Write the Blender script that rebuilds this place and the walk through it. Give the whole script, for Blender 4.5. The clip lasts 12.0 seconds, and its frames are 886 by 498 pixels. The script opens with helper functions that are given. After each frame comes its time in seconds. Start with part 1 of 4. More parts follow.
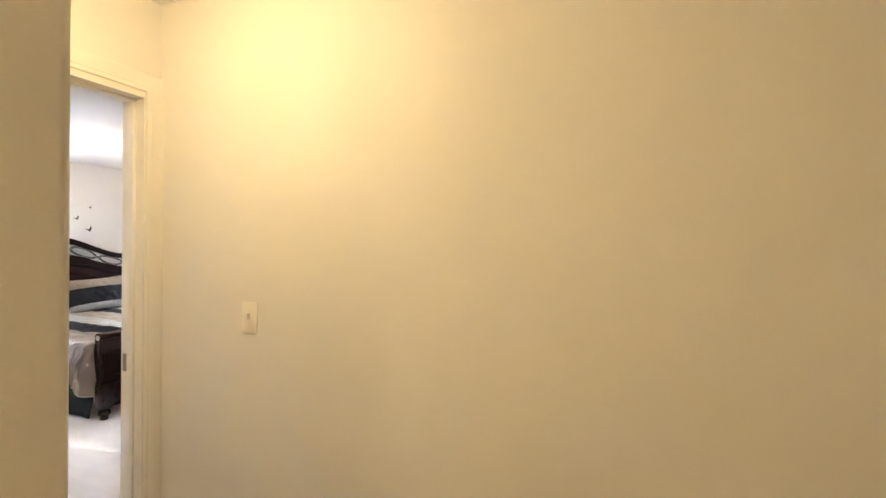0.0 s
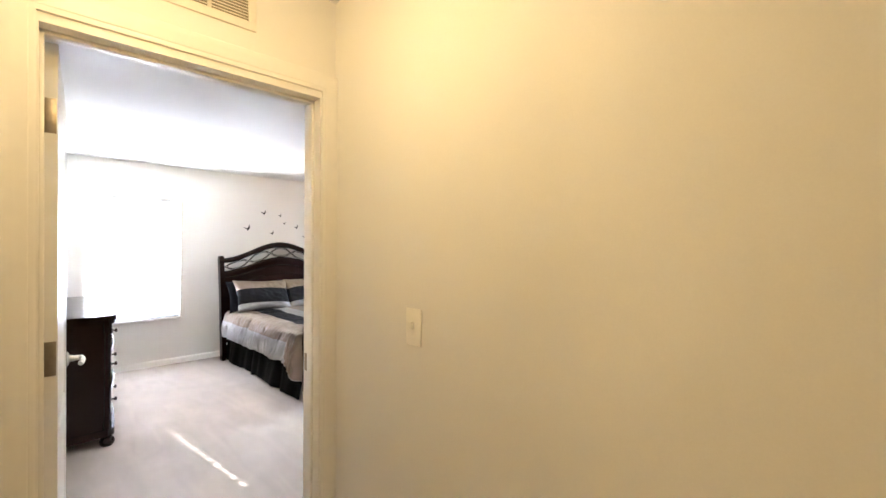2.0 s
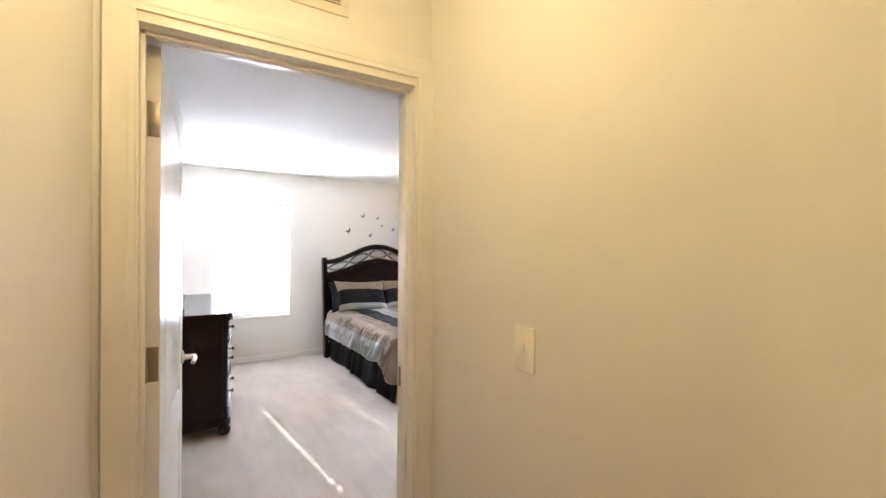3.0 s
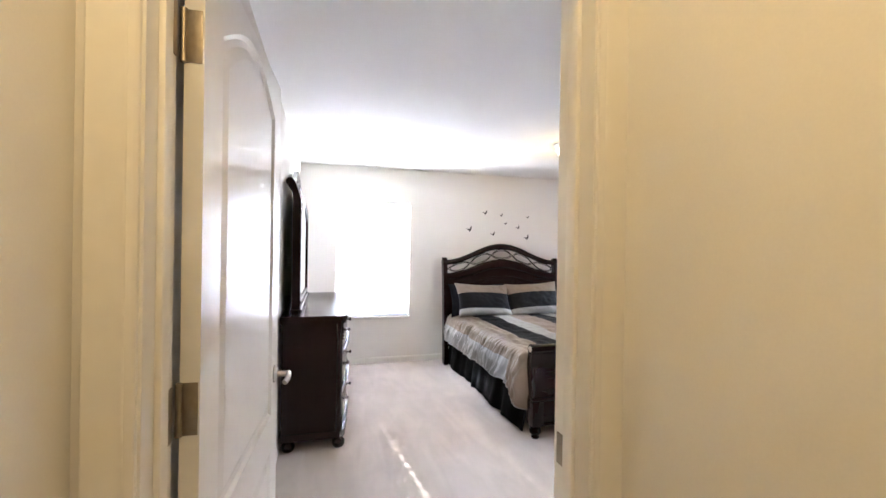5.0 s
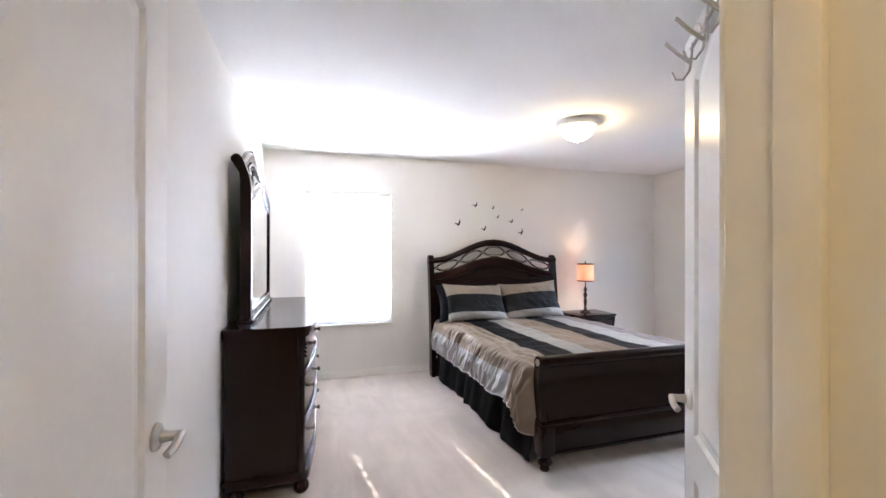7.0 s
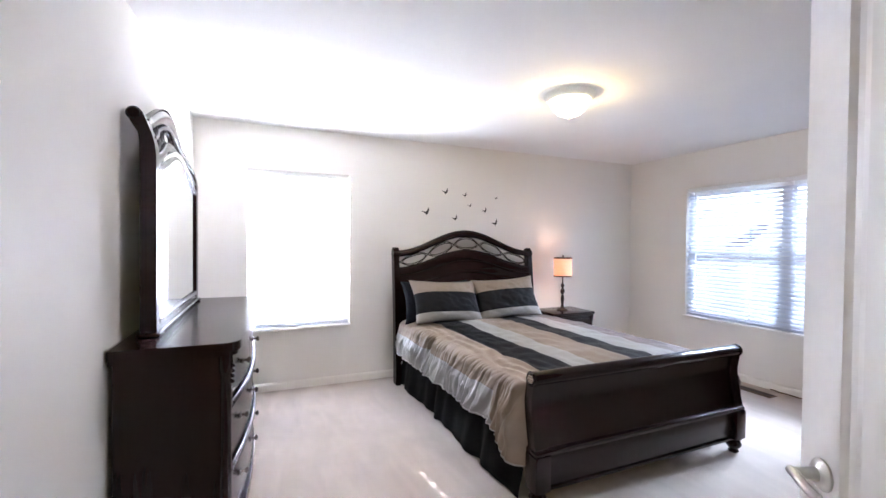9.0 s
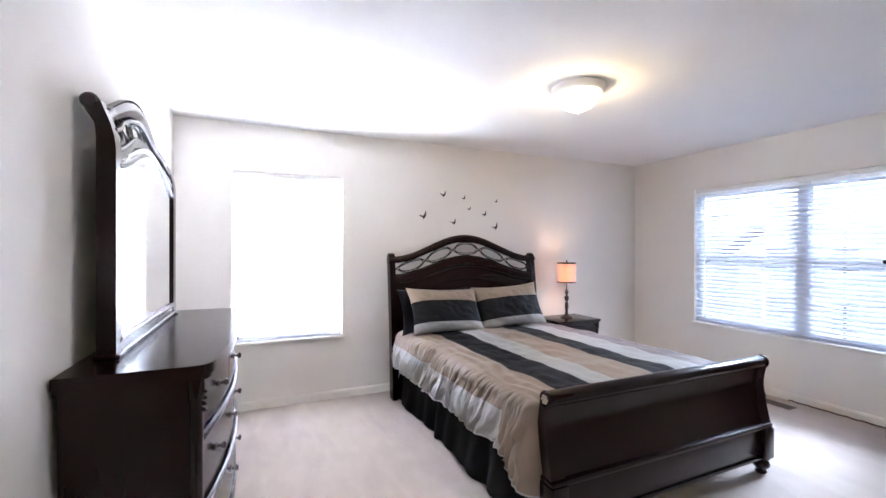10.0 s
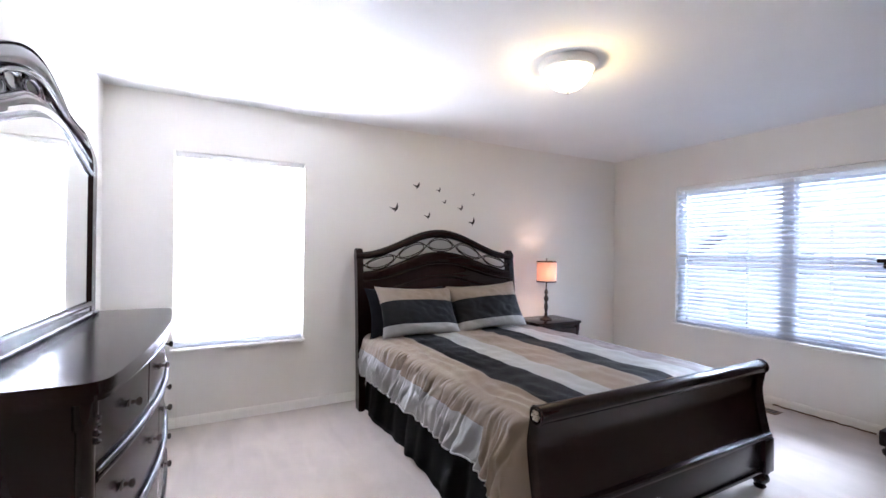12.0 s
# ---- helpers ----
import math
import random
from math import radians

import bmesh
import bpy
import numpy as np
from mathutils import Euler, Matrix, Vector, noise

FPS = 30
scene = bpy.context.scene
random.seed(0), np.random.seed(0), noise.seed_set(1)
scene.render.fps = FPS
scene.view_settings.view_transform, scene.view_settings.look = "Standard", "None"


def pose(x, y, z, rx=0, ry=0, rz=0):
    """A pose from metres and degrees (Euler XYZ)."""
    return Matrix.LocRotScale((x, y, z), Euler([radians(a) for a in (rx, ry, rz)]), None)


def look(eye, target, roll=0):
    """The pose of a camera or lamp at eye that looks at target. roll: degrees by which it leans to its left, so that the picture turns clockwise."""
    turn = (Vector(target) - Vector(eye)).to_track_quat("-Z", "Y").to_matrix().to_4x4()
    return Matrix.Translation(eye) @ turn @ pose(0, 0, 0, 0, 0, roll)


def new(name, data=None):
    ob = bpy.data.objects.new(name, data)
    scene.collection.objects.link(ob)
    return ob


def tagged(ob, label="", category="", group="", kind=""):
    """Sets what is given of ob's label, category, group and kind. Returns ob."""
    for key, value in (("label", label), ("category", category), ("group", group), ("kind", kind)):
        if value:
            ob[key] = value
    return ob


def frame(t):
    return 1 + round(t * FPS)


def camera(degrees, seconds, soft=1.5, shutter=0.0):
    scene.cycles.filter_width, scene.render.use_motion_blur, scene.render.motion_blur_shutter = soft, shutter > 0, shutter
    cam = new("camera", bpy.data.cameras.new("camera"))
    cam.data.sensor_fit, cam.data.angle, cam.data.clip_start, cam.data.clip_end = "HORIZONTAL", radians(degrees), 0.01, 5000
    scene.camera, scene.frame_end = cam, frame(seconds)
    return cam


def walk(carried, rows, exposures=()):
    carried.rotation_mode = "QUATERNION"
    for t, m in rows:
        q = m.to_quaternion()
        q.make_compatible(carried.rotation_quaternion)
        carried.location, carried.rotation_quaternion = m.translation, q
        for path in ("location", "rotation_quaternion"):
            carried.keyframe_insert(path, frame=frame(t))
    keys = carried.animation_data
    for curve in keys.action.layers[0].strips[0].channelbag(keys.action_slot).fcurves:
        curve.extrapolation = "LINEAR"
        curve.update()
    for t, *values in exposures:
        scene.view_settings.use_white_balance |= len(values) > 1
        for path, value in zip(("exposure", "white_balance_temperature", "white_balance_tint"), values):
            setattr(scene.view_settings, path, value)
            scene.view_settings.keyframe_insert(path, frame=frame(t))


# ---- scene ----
cam = camera(93.4, 12.0)
PATH = [
    (0, (0.095, 0.086, 1.493), (-0.671, 1.933, 1.47), 0.9),
    (0.5, (0.065, 0.163, 1.486), (-0.887, 1.922, 1.472), 0.7),
    (1, (0.021, 0.215, 1.477), (-1.102, 1.871, 1.475), 0.7),
    (1.5, (-0.042, 0.288, 1.478), (-1.328, 1.82, 1.465), 0.4),
    (2, (-0.118, 0.358, 1.471), (-1.551, 1.754, 1.46), 0.4),
    (2.5, (-0.23, 0.422, 1.471), (-1.803, 1.656, 1.457), 0.4),
    (3, (-0.319, 0.465, 1.479), (-2.022, 1.515, 1.472), 0.4),
    (3.5, (-0.448, 0.534, 1.486), (-2.256, 1.389, 1.471), 0.3),
    (5.5, (-1.038, 0.663, 1.431), (-2.971, 1.176, 1.432), 0.9),
    (6, (-1.194, 0.712, 1.412), (-3.125, 1.231, 1.415), 0.6),
    (6.5, (-1.354, 0.76, 1.393), (-3.274, 1.318, 1.393), 0.2),
    (7, (-1.461, 0.779, 1.393), (-3.367, 1.384, 1.397), 0.1),
    (7.5, (-1.586, 0.8, 1.394), (-3.468, 1.476, 1.391), 0.3),
    (9.5, (-2.118, 0.908, 1.384), (-3.951, 1.708, 1.359), 0.4),
    (10, (-2.223, 0.937, 1.38), (-4.053, 1.745, 1.377), 0.1),
    (10.5, (-2.325, 0.963, 1.361), (-4.156, 1.768, 1.377), 0.1),
    (11, (-2.421, 0.988, 1.339), (-4.25, 1.796, 1.365), 0.3),
    (11.5, (-2.48, 1.014, 1.33), (-4.293, 1.858, 1.351), 0.6),
    (12, (-2.522, 1.061, 1.325), (-4.294, 1.989, 1.331), 0.7),
]
walk(cam, [(t, look(eye, target, roll)) for t, eye, target, roll in PATH],
     exposures=[(0, 2.80, 6500, 10), (1.5, 2.70, 6480, 10), (3.5, 2.42, 6450, 11), (5.5, 2.38, 6400, 12), (7.5, 2.28, 6340, 13), (9.5, 2.28, 6220, 14), (12, 2.08, 6130, 15)])

# ---- world, sun and lamps ----
SUN_TRAVEL = Vector((1.0, 0.132, -0.365)).normalized()
world = bpy.data.worlds.new("sky")
scene.world = world
world.use_nodes = True
wn = world.node_tree
sky = wn.nodes.new("ShaderNodeTexSky")
sky.sky_type, sky.sun_disc = "NISHITA", False
sky.sun_elevation = math.asin(-SUN_TRAVEL.z)
sky.sun_rotation = math.atan2(-SUN_TRAVEL.x, -SUN_TRAVEL.y)
wn.nodes["Background"].inputs["Strength"].default_value = 0.15
wn.links.new(sky.outputs[0], wn.nodes["Background"].inputs["Color"])


def lamp(name, kind, energy, colour, m):
    data = bpy.data.lights.new(name, kind)
    data.energy, data.color = energy, colour
    ob = new(name, data)
    ob.matrix_world = m
    return ob


sun = lamp("sun", "SUN", 5.0, (1.0, 0.95, 0.88), look((-20, 0, 9), Vector((-20, 0, 9)) + SUN_TRAVEL))
sun.data.angle = radians(0.3)
# stand-in sky lamps: just outside the sunny window, high outdoors beyond the wide one
day = lamp("window_daylight", "AREA", 112.0, (0.95, 0.97, 1.0), look((-6.34, 1.19, 1.31), (0, 1.19, 1.31)))
day.data.shape, day.data.size, day.data.size_y = "RECTANGLE", 0.90, 1.42
day = lamp("window_daylight", "AREA", 365.0, (0.70, 0.82, 1.0), look((-4.35, 9.5, 3.8), (-4.35, 5.36, 1.3)))
day.data.shape, day.data.size, day.data.size_y = "RECTANGLE", 3.0, 1.6
# the second hall lamp is an added, unseen fill that evens the switch wall
HALL = ((-0.98, 0.58), (0.1, -0.9))
for (hx, hy), watts in zip(HALL, (1.42, 1.95)):
    bulb = lamp("hall_bulb", "POINT", watts, (1.0, 0.67, 0.25), pose(hx, hy, 2.16))
    bulb.data.shadow_soft_size = 0.06
DOME = (-4.38, 2.86)
bulb = lamp("dome_bulb", "POINT", 2.8, (1.0, 0.72, 0.32), pose(DOME[0], DOME[1], 2.315))
bulb.data.shadow_soft_size = 0.03
LAMP = (-5.893, 4.053)
bulb = lamp("lamp_bulb", "POINT", 1.35, (1.0, 0.66, 0.46), pose(LAMP[0], LAMP[1], 1.12))
bulb.data.shadow_soft_size = 0.03

# ---- materials ----


def material(name, colour, rough=0.6, metal=0.0, vary=0.06, scale=3.0, bump=0.0, bump_scale=60.0, coat=0.0, sheen=0.0, spec=0.5):
    """A principled surface with broad and fine variation of its colour, and fine relief."""
    m = bpy.data.materials.new(name)
    m.use_nodes = True
    t = m.node_tree
    b = t.nodes["Principled BSDF"]
    b.inputs["Roughness"].default_value, b.inputs["Metallic"].default_value = rough, metal
    b.inputs["Coat Weight"].default_value, b.inputs["Coat Roughness"].default_value = coat, 0.12
    b.inputs["Sheen Weight"].default_value = sheen
    b.inputs["Specular IOR Level"].default_value = spec
    co = t.nodes.new("ShaderNodeTexCoord")
    broad, fine = t.nodes.new("ShaderNodeTexNoise"), t.nodes.new("ShaderNodeTexNoise")
    broad.inputs["Scale"].default_value, broad.inputs["Detail"].default_value = scale, 3
    fine.inputs["Scale"].default_value, fine.inputs["Detail"].default_value = bump_scale, 4
    for n in (broad, fine):
        t.links.new(co.outputs["Object"], n.inputs["Vector"])
    add = t.nodes.new("ShaderNodeMath")
    add.operation = "ADD"
    t.links.new(broad.outputs["Fac"], add.inputs[0])
    t.links.new(fine.outputs["Fac"], add.inputs[1])
    ramp = t.nodes.new("ShaderNodeMapRange")
    ramp.inputs["From Min"].default_value, ramp.inputs["From Max"].default_value = 0.65, 1.35
    t.links.new(add.outputs[0], ramp.inputs["Value"])
    mix = t.nodes.new("ShaderNodeMix")
    mix.data_type = "RGBA"
    low = [c * (1 - vary) for c in colour]
    high = [min(1, c * (1 + vary)) for c in colour]
    mix.inputs["A"].default_value, mix.inputs["B"].default_value = (*low, 1), (*high, 1)
    t.links.new(ramp.outputs[0], mix.inputs["Factor"])
    t.links.new(mix.outputs["Result"], b.inputs["Base Color"])
    if bump:
        bp = t.nodes.new("ShaderNodeBump")
        bp.inputs["Strength"].default_value, bp.inputs["Distance"].default_value = bump, 0.004
        t.links.new(fine.outputs["Fac"], bp.inputs["Height"])
        t.links.new(bp.outputs[0], b.inputs["Normal"])
    return m


def wood_material(name, colour, rough, axis):
    """Dark stained wood, its grain drawn out along one axis of the object."""
    m = material(name, colour, rough, vary=0.2, scale=4, spec=0.28)
    t = m.node_tree
    b = t.nodes["Principled BSDF"]
    co, mp, wave = t.nodes.new("ShaderNodeTexCoord"), t.nodes.new("ShaderNodeMapping"), t.nodes.new("ShaderNodeTexNoise")
    s = [26.0, 26.0, 26.0]
    s[axis] = 2.0
    mp.inputs["Scale"].default_value = s
    wave.inputs["Scale"].default_value, wave.inputs["Detail"].default_value = 1.0, 5
    t.links.new(co.outputs["Object"], mp.inputs["Vector"])
    t.links.new(mp.outputs[0], wave.inputs["Vector"])
    ramp = t.nodes.new("ShaderNodeValToRGB")
    ramp.color_ramp.elements[0].position, ramp.color_ramp.elements[1].position = 0.35, 0.72
    ramp.color_ramp.elements[0].color = (*[c * 0.98 for c in colour], 1)
    ramp.color_ramp.elements[1].color = (*[c * 1.03 for c in colour], 1)
    t.links.new(wave.outputs["Fac"], ramp.inputs["Fac"])
    t.links.new(ramp.outputs[0], b.inputs["Base Color"])
    rr = t.nodes.new("ShaderNodeMapRange")
    rr.inputs["To Min"].default_value, rr.inputs["To Max"].default_value = rough * 0.99, rough * 1.02
    t.links.new(wave.outputs["Fac"], rr.inputs["Value"])
    t.links.new(rr.outputs[0], b.inputs["Roughness"])
    return m


def glow_material(name, colour, strength):
    m = bpy.data.materials.new(name)
    m.use_nodes = True
    b = m.node_tree.nodes["Principled BSDF"]
    b.inputs["Base Color"].default_value = (0.8, 0.78, 0.74, 1)
    b.inputs["Emission Color"].default_value, b.inputs["Emission Strength"].default_value = (*colour, 1), strength
    return m


def sheer_material(name, colour, through_part, rough=0.5):
    """A thin sheet that lets part of the light through, as blind slats and lampshades do."""
    m = bpy.data.materials.new(name)
    m.use_nodes = True
    t = m.node_tree
    b = t.nodes["Principled BSDF"]
    b.inputs["Base Color"].default_value, b.inputs["Roughness"].default_value = (*colour, 1), rough
    tr, mx = t.nodes.new("ShaderNodeBsdfTranslucent"), t.nodes.new("ShaderNodeMixShader")
    tr.inputs["Color"].default_value = (*colour, 1)
    mx.inputs["Fac"].default_value = through_part
    t.links.new(b.outputs[0], mx.inputs[1])
    t.links.new(tr.outputs[0], mx.inputs[2])
    t.links.new(mx.outputs[0], t.nodes["Material Output"].inputs["Surface"])
    return m


def glass_material(name):
    m = bpy.data.materials.new(name)
    m.use_nodes = True
    b = m.node_tree.nodes["Principled BSDF"]
    b.inputs["Base Color"].default_value = (0.95, 0.98, 0.98, 1)
    b.inputs["Roughness"].default_value, b.inputs["Transmission Weight"].default_value, b.inputs["IOR"].default_value = 0.0, 1.0, 1.45
    return m


PAINT = material("wall_paint", (0.79, 0.77, 0.735), 0.62, vary=0.02, scale=1.3, bump=0.05, bump_scale=220, spec=0.3)
CEIL = material("ceiling_paint", (0.83, 0.825, 0.82), 0.85, vary=0.02, scale=2.0, bump=0.25, bump_scale=160, spec=0.2)
TRIM = material("trim_paint", (0.82, 0.80, 0.76), 0.32, vary=0.02, scale=2.0, bump=0.04, bump_scale=30)
DOORP = material("door_paint", (0.82, 0.805, 0.78), 0.28, vary=0.02, scale=2.0, bump=0.06, bump_scale=40)
CARPET = material("carpet", (0.565, 0.495, 0.445), 0.95, vary=0.09, scale=4.2, bump=0.9, bump_scale=260, sheen=0.2, spec=0.1)
t = CARPET.node_tree
co, mp, stroke, fac, mul = (t.nodes.new("ShaderNode" + k) for k in ("TexCoord", "Mapping", "TexNoise", "MapRange", "MixRGB"))
mp.inputs["Scale"].default_value, mp.inputs["Rotation"].default_value = (0.9, 3.6, 1.0), (0, 0, radians(24))
stroke.inputs["Scale"].default_value, stroke.inputs["Detail"].default_value, stroke.inputs["Distortion"].default_value = 1.6, 3.0, 0.8
fac.inputs["From Min"].default_value, fac.inputs["From Max"].default_value = 0.35, 0.65
fac.inputs["To Min"].default_value, fac.inputs["To Max"].default_value = 0.91, 1.05
mul.blend_type, mul.inputs["Fac"].default_value = "MULTIPLY", 1.0
t.links.new(co.outputs["Object"], mp.inputs["Vector"])
t.links.new(mp.outputs[0], stroke.inputs["Vector"])
t.links.new(stroke.outputs["Fac"], fac.inputs["Value"])
base = t.nodes["Principled BSDF"].inputs["Base Color"]
t.links.new(base.links[0].from_socket, mul.inputs["Color1"])
t.links.new(fac.outputs[0], mul.inputs["Color2"])
t.links.new(mul.outputs[0], base)
WOODX = wood_material("espresso_wood_x", (0.0135, 0.0052, 0.0056), 0.20, 0)
WOODY = wood_material("espresso_wood_y", (0.0135, 0.0052, 0.0056), 0.20, 1)
WOODZ = wood_material("espresso_wood_z", (0.0135, 0.0052, 0.0056), 0.20, 2)
NICKEL = material("brushed_nickel", (0.52, 0.50, 0.47), 0.28, 1.0, vary=0.05, scale=20)
HINGE = material("hinge_steel", (0.36, 0.31, 0.25), 0.42, 1.0, vary=0.1, scale=30)
IRON = material("dark_iron", (0.045, 0.035, 0.03), 0.45, 0.7, vary=0.2, scale=30)
BRONZE = material("bronze_pull", (0.045, 0.034, 0.028), 0.46, 0.85, vary=0.25, scale=40)
ROSETTE = material("silver_rosette", (0.55, 0.5, 0.44), 0.35, 0.9, vary=0.2, scale=60)
PLASTIC = material("switch_plastic", (0.88, 0.85, 0.78), 0.3, vary=0.02)
VENTMETAL = material("vent_enamel", (0.78, 0.74, 0.66), 0.4, vary=0.03)
VENTDARK = material("vent_shadow", (0.30, 0.27, 0.21), 0.8, vary=0.1)
REGISTER = material("register_brown", (0.16, 0.10, 0.07), 0.5, 0.3, vary=0.15)
TAN = material("tan_satin", (0.215, 0.165, 0.122), 0.50, vary=0.08, scale=6, bump=0.25, bump_scale=350, spec=0.4)
SILVER = material("silver_satin", (0.285, 0.278, 0.268), 0.46, vary=0.08, scale=6, bump=0.25, bump_scale=350, spec=0.42)
CHAR = material("charcoal_satin", (0.0105, 0.0115, 0.0145), 0.6, vary=0.15, scale=6, bump=0.25, bump_scale=350, spec=0.10)
TAUPE = material("taupe_satin", (0.145, 0.115, 0.11), 0.50, vary=0.08, scale=6, bump=0.25, bump_scale=350, spec=0.4)
SKIRT = material("black_skirt", (0.005, 0.005, 0.006), 0.7, vary=0.2, scale=8, bump=0.3, bump_scale=400, spec=0.06)
NAVY = material("navy_pillow", (0.009, 0.010, 0.016), 0.75, vary=0.15, scale=8, bump=0.3, bump_scale=400, spec=0.12)
MATTRESS = material("mattress_cloth", (0.7, 0.68, 0.64), 0.8, vary=0.04)
DECAL = material("black_decal", (0.03, 0.027, 0.025), 0.6, vary=0.1)
SLAT = sheer_material("blind_slat", (0.74, 0.76, 0.82), 0.5, 1.0)
SHADE = sheer_material("linen_shade", (0.82, 0.60, 0.50), 0.28, 0.8)
DOMEGLASS = glow_material("lit_dome_glass", (1.0, 0.86, 0.64), 1.5)
DOMERIM = material("white_lamp_rim", (0.82, 0.80, 0.77), 0.4, vary=0.03)
GLASS = glass_material("window_glass")
VINYL = material("white_vinyl", (0.82, 0.82, 0.82), 0.4, vary=0.02)
MIRROR = material("mirror_silver", (0.92, 0.93, 0.93), 0.015, 1.0, vary=0.0)
GRASS = material("lawn", (0.11, 0.12, 0.06), 0.9, vary=0.3, scale=0.7, bump=0.5, bump_scale=30)
SIDING = material("siding", (0.66, 0.60, 0.60), 0.7, vary=0.08)
ROOF = material("roof_shingle", (0.22, 0.19, 0.20), 0.9, vary=0.2, scale=2)
PANE = material("far_pane", (0.10, 0.11, 0.13), 0.1, vary=0.1)

# ---- mesh helpers ----


def box(bm, x0, y0, z0, x1, y1, z1, bevel=0.0, seg=2):
    """A box between two corners, its edges rounded."""
    made = bmesh.ops.create_cube(bm, size=1.0)["verts"]
    for v in made:
        v.co = ((x0 + x1) / 2 + v.co.x * abs(x1 - x0), (y0 + y1) / 2 + v.co.y * abs(y1 - y0), (z0 + z1) / 2 + v.co.z * abs(z1 - z0))
    if bevel:
        edges = list({e for v in made for e in v.link_edges})
        bmesh.ops.bevel(bm, geom=edges, offset=bevel, segments=seg, affect="EDGES", profile=0.5)
    return bm


def boxes(*rows, bevel=0.0):
    bm = bmesh.new()
    for r in rows:
        box(bm, *r, bevel=bevel)
    return bm


def rings(bm, loops, closed=True, caps=True):
    """Skin a list of loops of points, ring to ring."""
    vs = [[bm.verts.new(p) for p in loop] for loop in loops]
    n = len(vs[0])
    for a, b in zip(vs, vs[1:]):
        for i in range(n if closed else n - 1):
            j = (i + 1) % n
            bm.faces.new((a[i], a[j], b[j], b[i]))
    if caps and closed:
        bm.faces.new(reversed(vs[0]))
        bm.faces.new(vs[-1])
    return bm


def lathe(bm, profile, cx=0.0, cy=0.0, cz=0.0, seg=24, axis="z"):
    """Turn a profile of (radius, height) rows round an upright axis, or round x or y."""
    loops = []
    for r, h in profile:
        loop = []
        for i in range(seg):
            a = 2 * math.pi * i / seg
            u, v = r * math.cos(a), r * math.sin(a)
            p = {"z": (u, v, h), "x": (h, u, v), "y": (v, h, u)}[axis]
            loop.append((cx + p[0], cy + p[1], cz + p[2]))
        loops.append(loop)
    return rings(bm, loops)


def tube(bm, points, r, seg=8):
    """A round bar along a line of points."""
    pts = [Vector(p) for p in points]
    loops, side = [], None
    for i, p in enumerate(pts):
        d = (pts[min(i + 1, len(pts) - 1)] - pts[max(i - 1, 0)]).normalized()
        ref = side or (Vector((0, 0, 1)) if abs(d.z) < 0.9 else Vector((1, 0, 0)))
        u = (ref - d * ref.dot(d)).normalized()
        side = u
        w = d.cross(u)
        loops.append([p + (u * math.cos(2 * math.pi * k / seg) + w * math.sin(2 * math.pi * k / seg)) * r for k in range(seg)])
    return rings(bm, loops)


def extrude(bm, outline, axis, a, b):
    """A prism: an outline of two coordinates, drawn out along the third axis from a to b."""
    def place(p, h):
        return {"x": (h, p[0], p[1]), "y": (p[0], h, p[1]), "z": (p[0], p[1], h)}[axis]
    return rings(bm, [[place(p, a) for p in outline], [place(p, b) for p in outline]])


def finish(bm, smooth):
    bmesh.ops.recalc_face_normals(bm, faces=bm.faces)
    for f in bm.faces:
        f.smooth = smooth


def mesh_object(name, bm, mat, smooth=True, sharp=40):
    finish(bm, smooth)
    me = bpy.data.meshes.new(name)
    bm.to_mesh(me)
    bm.free()
    for m in (mat if isinstance(mat, (list, tuple)) else [mat]):
        me.materials.append(m)
    if smooth:
        me.set_sharp_from_angle(angle=radians(sharp))
    return new(name, me)


def part(name, bm, mat, parent, label="", smooth=True, sharp=40):
    """One mesh under a thing or a part, built in the thing's own coordinates."""
    ob = mesh_object(name, bm, mat, smooth, sharp)
    ob.parent = parent
    if label:
        ob["label"] = label
    return ob


def thing(name, label, category, m=None, group="", kind=""):
    ob = tagged(new(name), label, category, group, kind)
    ob.empty_display_size = 0.1
    if m is not None:
        ob.matrix_world = m
    return ob


def structure(name, bm, mat, label, category, smooth=False):
    return tagged(mesh_object(name, bm, mat, smooth), label, category, kind="structure")


# ---- the rooms ----
H = 2.44
XW, YR, YL = -6.137, 5.358, 0.314          # bedroom: headboard wall, window wall, dresser wall
XH, XB = -1.625, -1.757                   # the doorway's wall, hall face and bedroom face
YS, YN = 1.217, 0.272                     # hall: switch wall and the wall opposite
D0, D1, DH = 0.362, 1.152, 2.048          # the doorway
W1A, W1B, W2A, W2B, WZ0, WZ1 = 0.732, 1.648, -5.335, -3.365, 0.582, 2.032
XE = -0.283                               # where the short hall wall ends
T = 0.14

structure("floor", boxes((XW - T, -2.6, -0.2, 2.0, YR + T, 0.0)), CARPET, "light beige cut-pile carpet through bedroom and hall", "carpet")
structure("ceiling", boxes((XW - T, -2.6, H, 2.0, YR + T, H + 0.15)), CEIL, "white painted ceiling with a fine texture", "ceiling")
structure("wall_west", boxes((XW - T, YL - T, 0, XW, W1A, H), (XW - T, W1B, 0, XW, YR + T, H), (XW - T, W1A, 0, XW, W1B, WZ0), (XW - T, W1A, WZ1, XW, W1B, H)),
          PAINT, "cream painted wall behind the bed with a window opening", "wall")
structure("wall_north", boxes((XW, YR, 0, W2A, YR + T, H), (W2B, YR, 0, XH, YR + T, H), (W2A, YR, 0, W2B, YR + T, WZ0), (W2A, YR, WZ1, W2B, YR + T, H)),
          PAINT, "cream painted wall with a wide window opening", "wall")
structure("wall_south", boxes((XW, YL - 0.1, 0, XB, YL, H)), PAINT, "cream painted wall behind the dresser", "wall")
C0, C1 = 1.425, 2.245                      # the second doorway in the same wall
